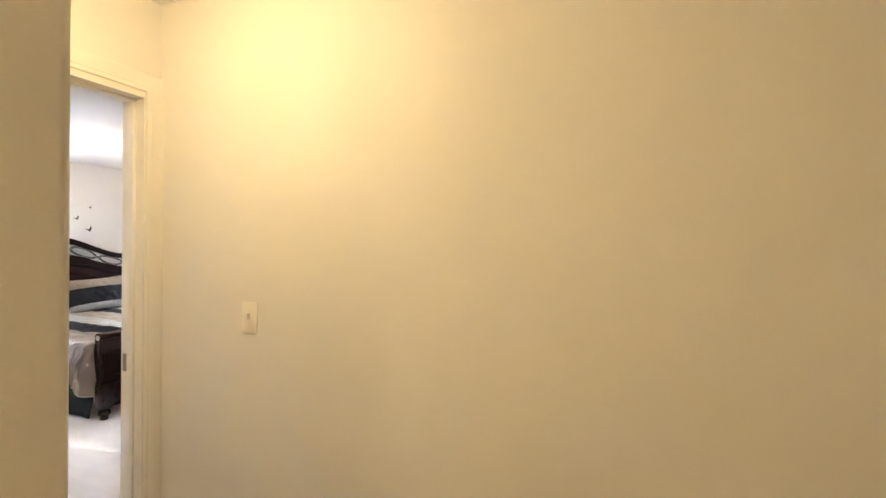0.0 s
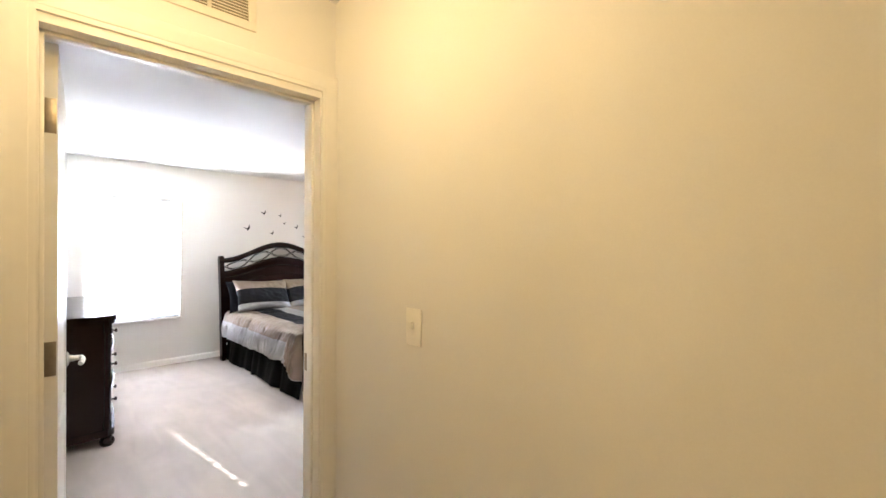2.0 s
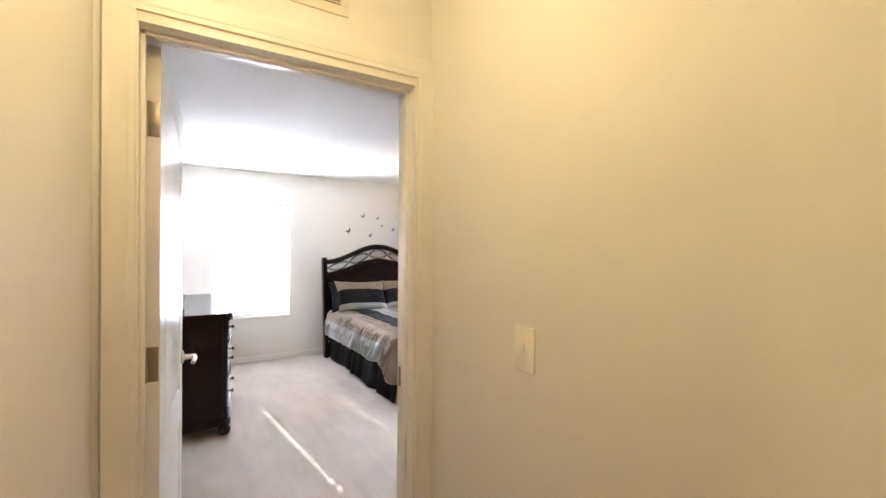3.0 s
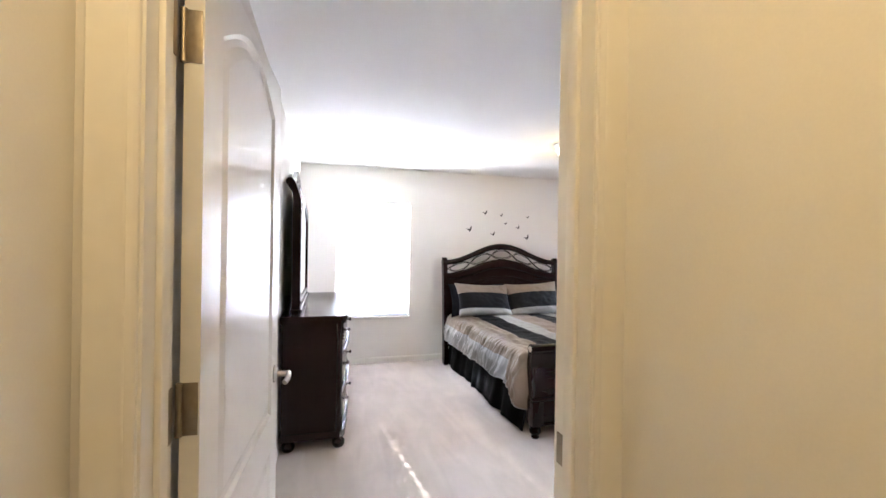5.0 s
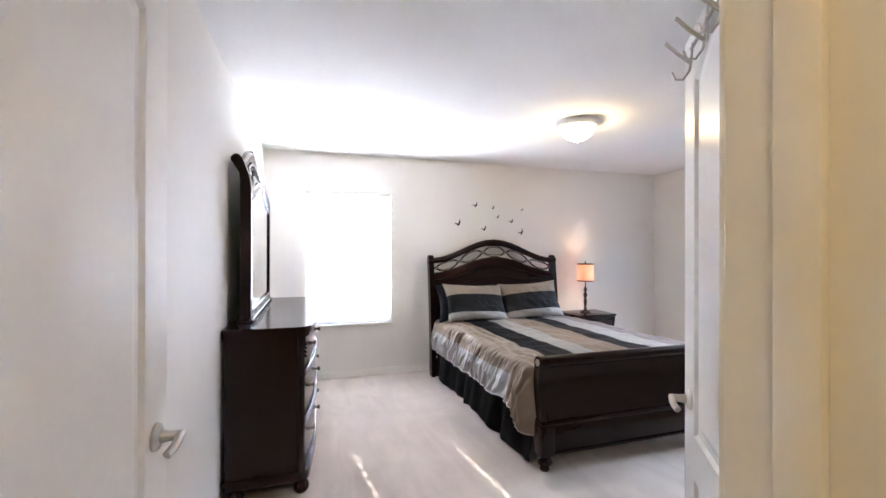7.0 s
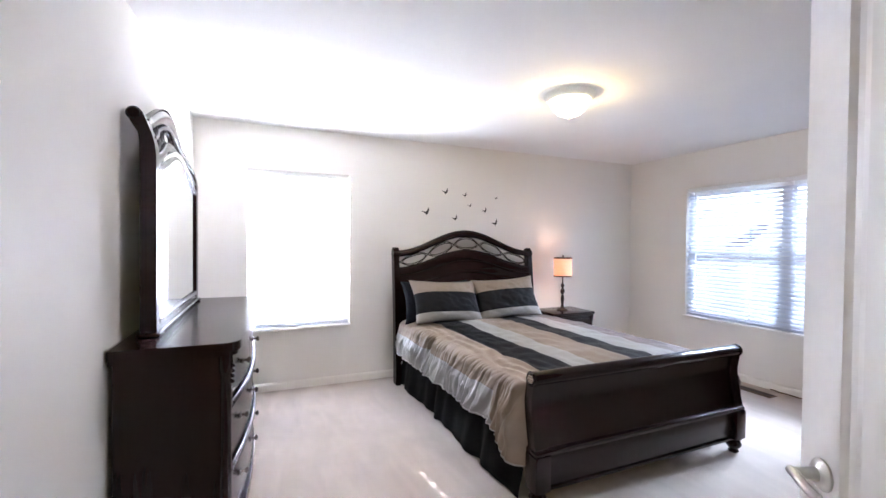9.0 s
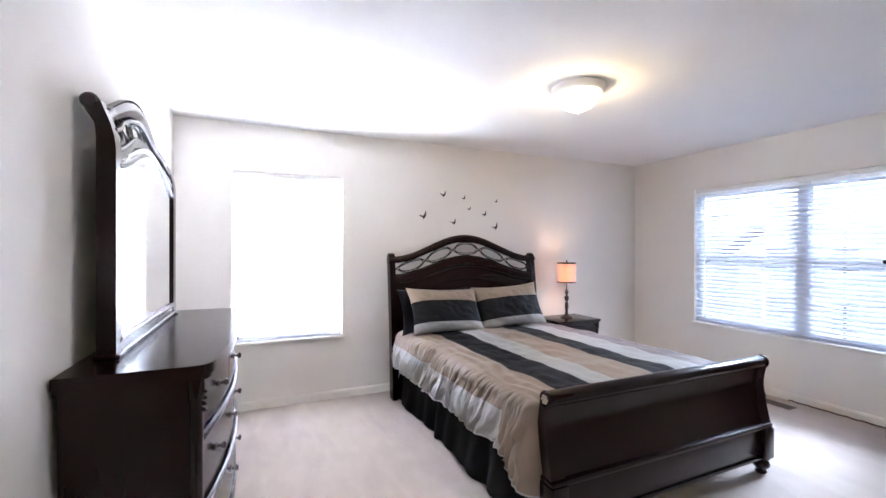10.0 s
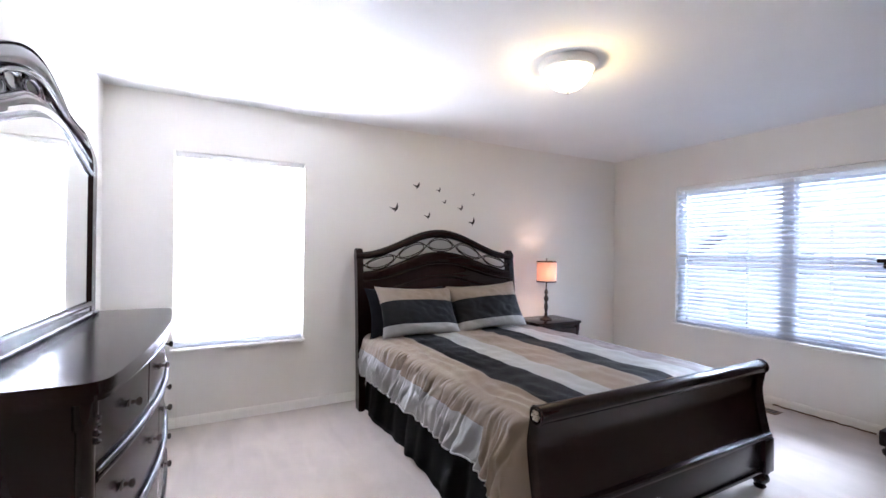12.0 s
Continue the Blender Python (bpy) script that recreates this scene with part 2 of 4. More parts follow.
structure("wall_east", boxes((XB, YN - 0.11, 0, XH, D0 - 0.018, H), (XB, D1 + 0.018, 0, XH, C0, H), (XB, C1, 0, XH, YR, H), (XB, D0 - 0.018, DH + 0.032, XH, D1 + 0.018, H), (XB, C0, DH, XH, C1, H)),
          PAINT, "cream painted wall with the bedroom doorway in it", "wall")
structure("wall_hall_switch", boxes((XH, YS, 0, 1.9, YS + 0.11, H)), PAINT, "cream painted hall wall with a light switch", "wall")
bm = bmesh.new()
R = 0.012
outline = [(XH, YN), (XH, YN - 0.11), (XE - 0.11, YN - 0.11), (XE - 0.11, -2.5), (XE, -2.5)]
outline += [(XE - R + R * math.cos(a), YN - R + R * math.sin(a)) for a in np.linspace(0, math.pi / 2, 6)]
extrude(bm, outline, "z", 0, H)
structure("wall_hall_corner", bm, PAINT, "cream painted hall wall with a rounded outer corner", "wall", True)
structure("wall_hall_end", boxes((0.9, -2.5, 0, 1.01, -0.2, H), (0.9, -0.2, 0, 1.9, -0.09, H), (XE - 0.11, -2.6, 0, 1.01, -2.5, H), (1.9, -0.2, 0, 2.0, YS + 0.11, H)),
          PAINT, "plain cream painted walls closing the hall", "wall")
structure("wall_closet", boxes((XH, 2.6, 0, -0.7, 2.7, H), (-0.8, YS + 0.11, 0, -0.7, 2.6, H)), PAINT, "plain cream painted closet walls", "wall")

# baseboards


def baseboard(name, x0, y0, x1, y1, nx, ny):
    """A board 75 mm high with a chamfered top, proud of the wall towards (nx, ny)."""
    bm = bmesh.new()
    prof = [(0.0, 0.0), (0.012, 0.0), (0.012, 0.055), (0.007, 0.070), (0.0, 0.075)]
    rings(bm, [[(x + nx * d, y + ny * d, z) for d, z in prof] for x, y in ((x0, y0), (x1, y1))])
    return structure(name, bm, TRIM, "white painted low baseboard", "baseboard")


baseboard("baseboard", XW, YL, XW, YR, 1, 0)
baseboard("baseboard", XW, YR, XB, YR, 0, -1)
baseboard("baseboard", XW, YL, -1.86, YL, 0, 1)
baseboard("baseboard", XH + 0.02, YS, 1.9, YS, 0, -1)
baseboard("baseboard", XH + 0.02, YN, XE - R, YN, 0, 1)
baseboard("baseboard", XE, YN - R, XE, -2.5, 1, 0)

# the doorway: jambs, stops and moulded casing
bm = boxes((XB, D0 - 0.018, 0, XH, D0, DH), (XB, D1, 0, XH, D1 + 0.018, DH), (XB, D0 - 0.018, DH, XH, D1 + 0.018, DH + 0.032), bevel=0.001)
door_frame = structure("door_frame", bm, TRIM, "white painted door jambs of the bedroom doorway", "door frame")
part("door_stop", boxes((XB + 0.05, D0, 0, XB + 0.085, D0 + 0.011, DH), (XB + 0.05, D1 - 0.011, 0, XB + 0.085, D1, DH), (XB + 0.05, D0, DH - 0.011, XB + 0.085, D1, DH), bevel=0.002), TRIM, door_frame)
part("strike_plate", boxes((XB + 0.012, D1 - 0.0025, 0.96, XB + 0.045, D1 + 0.001, 1.03), bevel=0.001), HINGE, door_frame, "dull nickel strike plate")


def casing(x, n, y0, y1, zt, w, left=True):
    """Moulded trim round a doorway on the wall face x; n is the way out of the wall."""
    prof = [(0.0, 0.0), (0.0, 0.009), (0.006, 0.012), (0.014, 0.011), (0.018, 0.014), (w - 0.022, 0.017), (w - 0.012, 0.019), (w - 0.003, 0.017), (w, 0.012), (w, 0.0)]
    bm = bmesh.new()
    loops = []
    path = ([(y0, 0.0, -1, 0), (y0, zt, -1, 1)] if left else []) + [(y1, zt, 1, 1), (y1, 0.0, 1, 0)]
    if not left:
        path = [(y0, zt, 0, 1)] + path
    for y, z, dy, dz in path:
        loops.append([(x + n * h, y + dy * d, z + dz * d) for d, h in prof])
    return rings(bm, loops)


structure("door_trim", casing(XH, 1, D0 - 0.005, D1 + 0.005, DH + 0.026, 0.068), TRIM, "white painted moulded casing round the bedroom doorway", "door trim", True)
structure("door_trim", casing(XB, -1, D0, D1 + 0.005, DH + 0.005, 0.068, False), TRIM, "white painted moulded casing on the bedroom side", "door trim", True)
structure("door_trim", casing(XB, -1, C0, C1, DH, 0.068), TRIM, "white painted moulded casing round the closet doorway", "door trim", True)

# windows


def window(name, m, w, h, halves, label):
    """A vinyl double-hung window in its own plane: x across, y out of the room, z up from the sill."""
    win = thing(name, label, "window", m, kind="structure")
    f = 0.034
    part("window_frame", boxes((0, 0.07, 0, f, 0.12, h), (w - f, 0.07, 0, w, 0.12, h), (f, 0.07, 0, w - f, 0.12, f), (f, 0.07, h - f, w - f, 0.12, h), bevel=0.003), VINYL, win)
    step = w / halves
    for i in range(halves):
        if i:
            part("mullion", boxes((i * step - 0.036, 0.065, f, i * step + 0.036, 0.125, h - f), bevel=0.003), VINYL, win)
        a, b = i * step + 0.034, (i + 1) * step - 0.034
        for lo, hi, y in ((f, h / 2 + 0.02, 0.085), (h / 2 - 0.02, h - f, 0.105)):
            sash = part("sash", boxes((a, y - 0.012, lo, a + 0.028, y + 0.012, hi), (b - 0.028, y - 0.012, lo, b, y + 0.012, hi), (a + 0.028, y - 0.012, lo, b - 0.028, y + 0.012, lo + 0.04), (a + 0.028, y - 0.012, hi - 0.04, b - 0.028, y + 0.012, hi), bevel=0.002), VINYL, win)
            pane = part("pane", boxes((a + 0.024, y - 0.002, lo + 0.035, b - 0.024, y + 0.002, hi - 0.035)), GLASS, win)
            pane.visible_shadow = False
    part("window_sill", boxes((-0.014, -0.032, -0.022, w + 0.014, 0.07, 0.0), bevel=0.006), TRIM, win, "white painted sill board")
    return win


def blind(m, w, h, cords, tilt, label, raised=0.0):
    """Slatted blind hung in the opening: headrail, slats, bottom rail, cords."""
    bl = thing("window_blind", label, "blind", m)
    part("headrail", boxes((0.006, 0.0, h - 0.045, w - 0.006, 0.045, h - 0.002), bevel=0.003), VINYL, bl)
    part("bottom_rail", boxes((0.008, 0.004, 0.002 + raised, w - 0.008, 0.040, 0.030 + raised), bevel=0.004), SLAT, bl)
    pitch, depth = 0.042, 0.050
    n = int((h - 0.085 - raised) / pitch)
    me = None
    cuts = [0.008] + [c for k in cords for c in (k - 0.0135, k + 0.0135)] + [w - 0.008]
    for i in range(n):
        if me is None:
            bm = bmesh.new()
            for a, b in zip(cuts[::2], cuts[1::2]):
                arc = [(u, 0.004 * (1 - (2 * u / depth) ** 2)) for u in np.linspace(-depth / 2, depth / 2, 7)]
                loop = arc + [(u, v - 0.0022) for u, v in reversed(arc)]
                extrude(bm, loop, "x", a, b)
            for a, b in zip(cuts[1::2], cuts[2::2]):
                for u0, u1 in ((-depth / 2, -0.0088), (0.0088, depth / 2)):
                    arc = [(u, 0.004 * (1 - (2 * u / depth) ** 2)) for u in np.linspace(u0, u1, 3)]
                    extrude(bm, arc + [(u, v - 0.0022) for u, v in reversed(arc)], "x", a, b)
            bmesh.ops.rotate(bm, verts=bm.verts, cent=(0, 0, 0), matrix=Matrix.Rotation(tilt, 3, "X"))
            ob = part("slat", bm, SLAT, bl)
            me = ob.data
        else:
            ob = new("slat", me)
            ob.parent = bl
        ob.location = (0, 0.022, 0.055 + raised + i * pitch)
    for k in cords:
        for y in (0.0, 0.044):
            part("cord", tube(bmesh.new(), [(k, y, 0.02 + raised), (k, y, h - 0.03)], 0.0007, 5), VINYL, bl)
    return bl


M1 = pose(XW, W1A, WZ0, 0, 0, 90)         # its x runs along +y, its y out through the wall
M2 = Matrix(((1, 0, 0, W2A), (0, 1, 0, YR), (0, 0, 1, WZ0), (0, 0, 0, 1)))
window("window_1", M1, W1B - W1A, WZ1 - WZ0, 1, "white vinyl double-hung window, bright with daylight")
window("window_2", M2, W2B - W2A, WZ1 - WZ0, 2, "wide white vinyl twin window, bright with daylight")
blind(M1 @ pose(0, 0.012, 0), W1B - W1A, WZ1 - WZ0, (0.095, 0.775), radians(-68), "white slatted blind, closed, glowing in the sun")
blind(M2 @ pose(0, 0.012, 0), W2B - W2A, WZ1 - WZ0, (0.105, 0.68, 1.29, 1.865), radians(37), "white slatted blind, half tilted, over the wide window")

# outside
structure("ground", boxes((-600, -600, -3.4, 600, 600, -3.2)), GRASS, "green lawn below the windows", "ground")


def neighbour_house(x0, x1, y0, y1, eaves, ridge):
    """A pale sided house below the wide window: walls, roof, windows with frames."""
    h = thing("house", "pale sided house with a grey roof beyond the lawn", "house", pose(0, 0, -3.2))
    part("wall", boxes((x0, y0, 0, x1, y1, eaves)), SIDING, h, smooth=False)
    ym = (y0 + y1) / 2
    part("roof", extrude(bmesh.new(), [(y0 - 0.5, eaves - 0.1), (y0 - 0.5, eaves + 0.1), (ym, ridge + 0.2), (y1 + 0.5, eaves + 0.1), (y1 + 0.5, eaves - 0.1), (ym, ridge)], "x", x0 - 0.4, x1 + 0.4), ROOF, h, smooth=False)
    for z in (0.9, 3.4):
        x = x0 + 1.2
        while x < x1 - 2:
            w = part("window", boxes((x, y0 - 0.05, z, x + 1.1, y0 + 0.01, z + 1.4), bevel=0.01), VINYL, h, "white window frame")
            part("pane", boxes((x + 0.08, y0 - 0.06, z + 0.08, x + 1.02, y0 - 0.045, z + 1.32)), PANE, w)
            x += 2.6
    return h


neighbour_house(-16.0, -6.5, 24.0, 33.0, 3.9, 6.0)
neighbour_house(-4.0, 6.5, 26.0, 35.0, 3.9, 6.1)
neighbour_house(-29.0, -18.5, 25.0, 34.0, 3.8, 5.9)

# ---- doors ----


def lever(parent, x, y, z, n, toward):
    """Rose, neck and lever on a door face; n: which way the face looks along y; toward: which way the lever points along x."""
    h = part("door_handle", lathe(bmesh.new(), [(0.004, 0.0), (0.031, 0.0), (0.031, n * 0.004), (0.026, n * 0.009), (0.014, n * 0.012), (0.011, n * 0.03), (0.011, n * 0.052), (0.004, n * 0.054)], x, y, z, 20, "y"), NICKEL, parent, "brushed nickel lever handle")
    pts = [(x - toward * 0.008, y + n * 0.05, z), (x + toward * 0.015, y + n * 0.053, z + 0.001), (x + toward * 0.036, y + n * 0.056, z - 0.001), (x + toward * 0.058, y + n * 0.054, z - 0.006), (x + toward * 0.072, y + n * 0.048, z - 0.012)]
    bm = tube(bmesh.new(), pts, 0.0095, 12)
    part("lever", bm, NICKEL, h)
    return h


def door_panel(w, h, t, arched):
    """A moulded two-panel door leaf: x from the hinge, y through the thickness, sunk fields on both faces."""
    bm = bmesh.new()
    ins, dep = 0.026, 0.009
    zs = (0.21, 0.70, 0.83, h - 0.040)
    fields = [(zs[0], zs[1], 0.0), (zs[2], zs[3], 0.110 if arched else 0.0)]
    x0, x1 = 0.115, w - 0.115

    def outline(lo, hi, rise, off):
        a, b = x0 + off, x1 - off
        n = 14
        top = [(a + (b - a) * i / n, hi - off - rise + rise * math.sin(math.pi * i / n)) for i in range(n + 1)]
        return [(a, lo + off), (b, lo + off)] + top[::-1]
    for face, y, s in (("front", t, 1), ("back", 0.0, -1)):
        # stiles and rails as a flat face with two sunk fields
        vs = [bm.verts.new(p) for p in ((0, y, 0), (w, y, 0), (w, y, h), (0, y, h))]
        outer_edges = [bm.edges.new((vs[i], vs[(i + 1) % 4])) for i in range(4)]
        edges = list(outer_edges)
        for lo, hi, rise in fields:
            loop0 = [bm.verts.new((px, y, pz)) for px, pz in outline(lo, hi, rise, 0.0)]
            loop1 = [bm.verts.new((px, y - s * dep, pz)) for px, pz in outline(lo, hi, rise, 0.010)]
            loop2 = [bm.verts.new((px, y - s * dep, pz)) for px, pz in outline(lo, hi, rise, 0.026)]
            loop3 = [bm.verts.new((px, y - s * 0.002, pz)) for px, pz in outline(lo, hi, rise, 0.05)]
            n = len(loop0)
            for a, b in ((loop0, loop1), (loop1, loop2), (loop2, loop3)):
                for i in range(n):
                    j = (i + 1) % n
                    bm.faces.new((a[i], a[j], b[j], b[i]))
            bm.faces.new(loop3)
            edges += [bm.edges.get((loop0[i], loop0[(i + 1) % n])) for i in range(n)]
        bmesh.ops.triangle_fill(bm, use_beauty=True, edges=edges, normal=(0, s, 0))
    bm.verts.ensure_lookup_table()
    for a, b in (((0, 0), (w, 0)), ((w, 0), (w, h)), ((w, h), (0, h)), ((0, h), (0, 0))):
        quad = [bm.verts.new((a[0], 0.0, a[1])), bm.verts.new((b[0], 0.0, b[1])), bm.verts.new((b[0], t, b[1])), bm.verts.new((a[0], t, a[1]))]
        bm.faces.new(quad)
    bmesh.ops.remove_doubles(bm, verts=bm.verts, dist=0.0002)
    return bm


def hinge(parent, z, w_edge, pin_y):
    """Leaf on the door's hinge edge, leaf on the jamb and the knuckle between."""
    g = part("hinge", boxes((-0.0025, 0.003, z - 0.05, 0.0005, w_edge - 0.002, z + 0.05), bevel=0.001), HINGE, parent, "dull steel butt hinge")
    part("knuckle", lathe(bmesh.new(), [(0.001, z - 0.052), (0.0065, z - 0.05), (0.0065, z + 0.05), (0.001, z + 0.052)], -0.004, pin_y, 0, 12), HINGE, g)
    return g


LEAF_H = DH - 0.008
door = thing("door_1", "white painted two-panel door with arched top panel, standing open", "door", pose(XB - 0.022, D0 + 0.006, 0.012, 0, 0, 180 - 3.5), kind="structure")
w1 = D1 - D0 + 0.04
bm = door_panel(w1, LEAF_H, 0.035, True)
bmesh.ops.translate(bm, verts=bm.verts, vec=(0, -0.035, 0))
part("leaf", bm, DOORP, door, smooth=False)
for z in (0.26, 1.125, 1.83):
    g = hinge(door, z, 0.034, 0.006)
    for o in (g, *g.children):
        o.data.transform(Matrix.Translation((0, -0.035, 0)) if o is g else Matrix.Translation((0, -0.006, 0)))
lever(door, w1 - 0.062, -0.035, 0.962, -1, -1)
part("latch", boxes((w1 - 0.001, -0.029, 0.955, w1 + 0.002, -0.006, 1.015), bevel=0.0005), HINGE, door)
for z in (0.26, 1.125, 1.83):
    part("jamb_hinge_leaf", boxes((XB + 0.002, D0 - 0.001, z + 0.012 - 0.05, XB + 0.038, D0 + 0.002, z + 0.012 + 0.05), bevel=0.001), HINGE, door_frame, "dull steel hinge leaf")

# the second door, half open into the bedroom
P2, E2 = Vector((-1.812, 1.47, 0.012)), Vector((-2.487, 1.958, 0.012))
w2 = (E2 - P2).length
turn = math.degrees(math.atan2(E2.y - P2.y, E2.x - P2.x))
door2 = thing("door_2", "white painted two-panel door, half open, with hooks over its top", "door", pose(P2.x, P2.y, P2.z, 0, 0, turn), kind="structure")
part("leaf", door_panel(w2, LEAF_H, 0.035, True), DOORP, door2, smooth=False)
lever(door2, w2 - 0.07, 0.035, 0.925, 1, -1)
for z in (0.26, 1.0, 1.87):
    hinge(door2, z, 0.034, 0.040)
    part("hinge_leaf", boxes((0.006, 0.0345, z - 0.05, 0.03, 0.0365, z + 0.05), bevel=0.0008), HINGE, door2, "dull steel hinge leaf")

# coat rack hung over the second door
rack = thing("coat_rack", "over-the-door wire coat rack in brushed nickel", "coat rack", pose(P2.x, P2.y, P2.z, 0, 0, turn))
zt = LEAF_H + 0.002
for x in (w2 - 0.26, w2 - 0.62):
    part("strap", boxes((x - 0.012, -0.002, zt, x + 0.012, 0.039, zt + 0.0015), (x - 0.012, -0.0025, zt - 0.03, x + 0.012, -0.001, zt + 0.0015), (x - 0.012, 0.0375, zt - 0.11, x + 0.012, 0.039, zt + 0.0015), bevel=0.0005), NICKEL, rack)
part("rail", tube(bmesh.new(), [(w2 - 0.74, 0.044, zt - 0.065), (w2 - 0.12, 0.044, zt - 0.065)], 0.005), NICKEL, rack)
for i in range(5):
    x = w2 - 0.15 - i * 0.14
    hk = part("hook", tube(bmesh.new(), [(x, 0.047, zt - 0.06), (x, 0.05, zt - 0.10), (x, 0.055, zt - 0.14), (x, 0.072, zt - 0.165), (x, 0.092, zt - 0.162), (x, 0.10, zt - 0.14)], 0.0035), NICKEL, rack)
    for s in (-0.006, 0.006):
        part("prong", tube(bmesh.new(), [(x + s, 0.05, zt - 0.12), (x + s, 0.085, zt - 0.088), (x + s, 0.118, zt - 0.052)], 0.003), NICKEL, hk)

# ---- hall ----
switch = thing("light_switch", "ivory toggle light switch on the hall wall", "light switch", pose(-1.127, YS, 1.2165))
part("plate", boxes((-0.036, -0.006, -0.059, 0.036, 0.0, 0.059), bevel=0.003), PLASTIC, switch)
part("toggle", boxes((-0.005, -0.018, -0.004, 0.005, -0.005, 0.016), bevel=0.002), PLASTIC, switch)
for z in (-0.03, 0.03):
    part("screw", lathe(bmesh.new(), [(0.0005, -0.0075), (0.0028, -0.0072), (0.003, -0.0055)], 0, 0, z, 10, "y"), PLASTIC, switch)

vent = thing("return_vent", "cream enamelled air vent above the bedroom door", "air vent", pose(XH, 0, 0))
v0, v1, vz0, vz1 = 0.368, 0.906, 2.212, 2.430
part("frame", boxes((0, v0, vz0, 0.008, v1, vz0 + 0.03), (0, v0, vz1 - 0.03, 0.008, v1, vz1), (0, v0, vz0 + 0.03, 0.008, v0 + 0.027, vz1 - 0.03), (0, v1 - 0.027, vz0 + 0.03, 0.008, v1, vz1 - 0.03), bevel=0.002), VENTMETAL, vent)
# sheet coloured dark to give the shade behind the louvres
part("backing", boxes((0.0005, v0 + 0.02, vz0 + 0.02, 0.0015, v1 - 0.02, vz1 - 0.02)), VENTDARK, vent)
step = (v1 - v0 - 0.054) / 4
for i in range(1, 4):
    part("divider", boxes((0.001, v0 + 0.027 + i * step - 0.006, vz0 + 0.03, 0.0075, v0 + 0.027 + i * step + 0.006, vz1 - 0.03), bevel=0.001), VENTMETAL, vent)
bm = bmesh.new()
extrude(bm, [(0.0015, 0.0), (0.0065, -0.006), (0.0072, -0.0055), (0.0022, 0.0006)], "y", v0 + 0.027, v1 - 0.027)
bmesh.ops.recalc_face_normals(bm, faces=bm.faces)
first = None
for i in range(15):
    if first is None:
        first = part("louvre", bm, VENTMETAL, vent, smooth=False)
        ob = first
    else:
        ob = new("louvre", first.data)
        ob.parent = vent
    ob.location = (0, 0, vz0 + 0.041 + i * 0.0103)


def dome_lamp(x, y, r, drop, rim, label, group):
    d = thing("ceiling_light", label, "ceiling light", pose(x, y, H), group)
    part("rim", lathe(bmesh.new(), [(0.02, 0.0), (r, 0.0), (r + 0.002, -0.014), (r - 0.003, -0.030), (r - 0.016, -0.044), (r - 0.030, -0.046), (r - 0.034, -0.030), (0.02, -0.020)], seg=40), rim, d, "white rim")
    prof = [(r - 0.034, -0.030)] + [((r - 0.034) * math.cos(a) ** 1.0, -0.038 - drop * math.sin(a)) for a in np.linspace(0.05, 1.45, 12)]
    g = part("glass_bowl", lathe(bmesh.new(), prof, seg=40), DOMEGLASS, d, "lit frosted glass bowl")
    g.visible_shadow = False
    z = prof[-1][1]
    part("finial", lathe(bmesh.new(), [(0.002, z + 0.004), (0.009, z), (0.011, z - 0.006), (0.006, z - 0.012), (0.008, z - 0.018), (0.002, z - 0.023)], seg=14), NICKEL, d)
    return d


dome_lamp(DOME[0], DOME[1], 0.171, 0.120, DOMERIM, "lit frosted glass dome light with white rim on the bedroom ceiling", "ceiling lights")
# the second fixture is made up to house the fill bulb
for hx, hy in HALL:
    dome_lamp(hx, hy, 0.15, 0.10, DOMERIM, "lit frosted glass dome light on the hall ceiling; of the two, the rear one is added fill", "ceiling lights")

# ---- bed ----
BX0, BX1 = -5.90, -3.86


def near(x):
    return 2.075 + 0.055 * (x - BX0) / (BX1 - BX0)


def far(x):
    return 3.635 + 0.13 * (x - BX0) / (BX1 - BX0)


bed = thing("bed", "dark espresso sleigh bed with arched headboard, iron lattice and rolled footboard", "bed", pose(0, 0, 0))
HY0, HY1 = 2.045, 3.665
HYC, HW = (HY0 + HY1) / 2, (HY1 - HY0) / 2


def arch(y):
    t = max(-1, min(1, (y - HYC) / (HW - 0.03)))
    return 0.5 + 0.5 * math.cos(math.pi * t)


def lean(z):
    """How far the headboard's face stands from the wall: it leans back as it rises."""
    return -5.885 - 0.105 * (z / 1.3) ** 1.6


def arch_rail(y0, y1, lower, upper, front, back, round_by, n=40):
    """A curved rail between two heights that follow the arch, with rounded edges."""
    bm = bmesh.new()
    loops = []
    for i in range(n + 1):
        y = y0 + (y1 - y0) * i / n
        a, b = lower(y), upper(y)
        x = lean((a + b) / 2)
        r = min(round_by, (b - a) / 2.2)
        loop = []
        for cx, cz, a0 in ((x + front - r, b - r, 0), (x - back + r, b - r, 90), (x - back + r, a + r, 180), (x + front - r, a + r, 270)):
            for k in range(4):
                g = radians(a0 + 30 * k)
                loop.append((cx + r * math.cos(g), y, cz + r * math.sin(g)))
        loops.append(loop)
    return rings(bm, loops)


head = part("headboard", boxes((lean(0.3) - 0.035, HY0 + 0.05, 0.22, lean(0.3), HY1 - 0.05, 0.55), bevel=0.004), WOODY, bed)
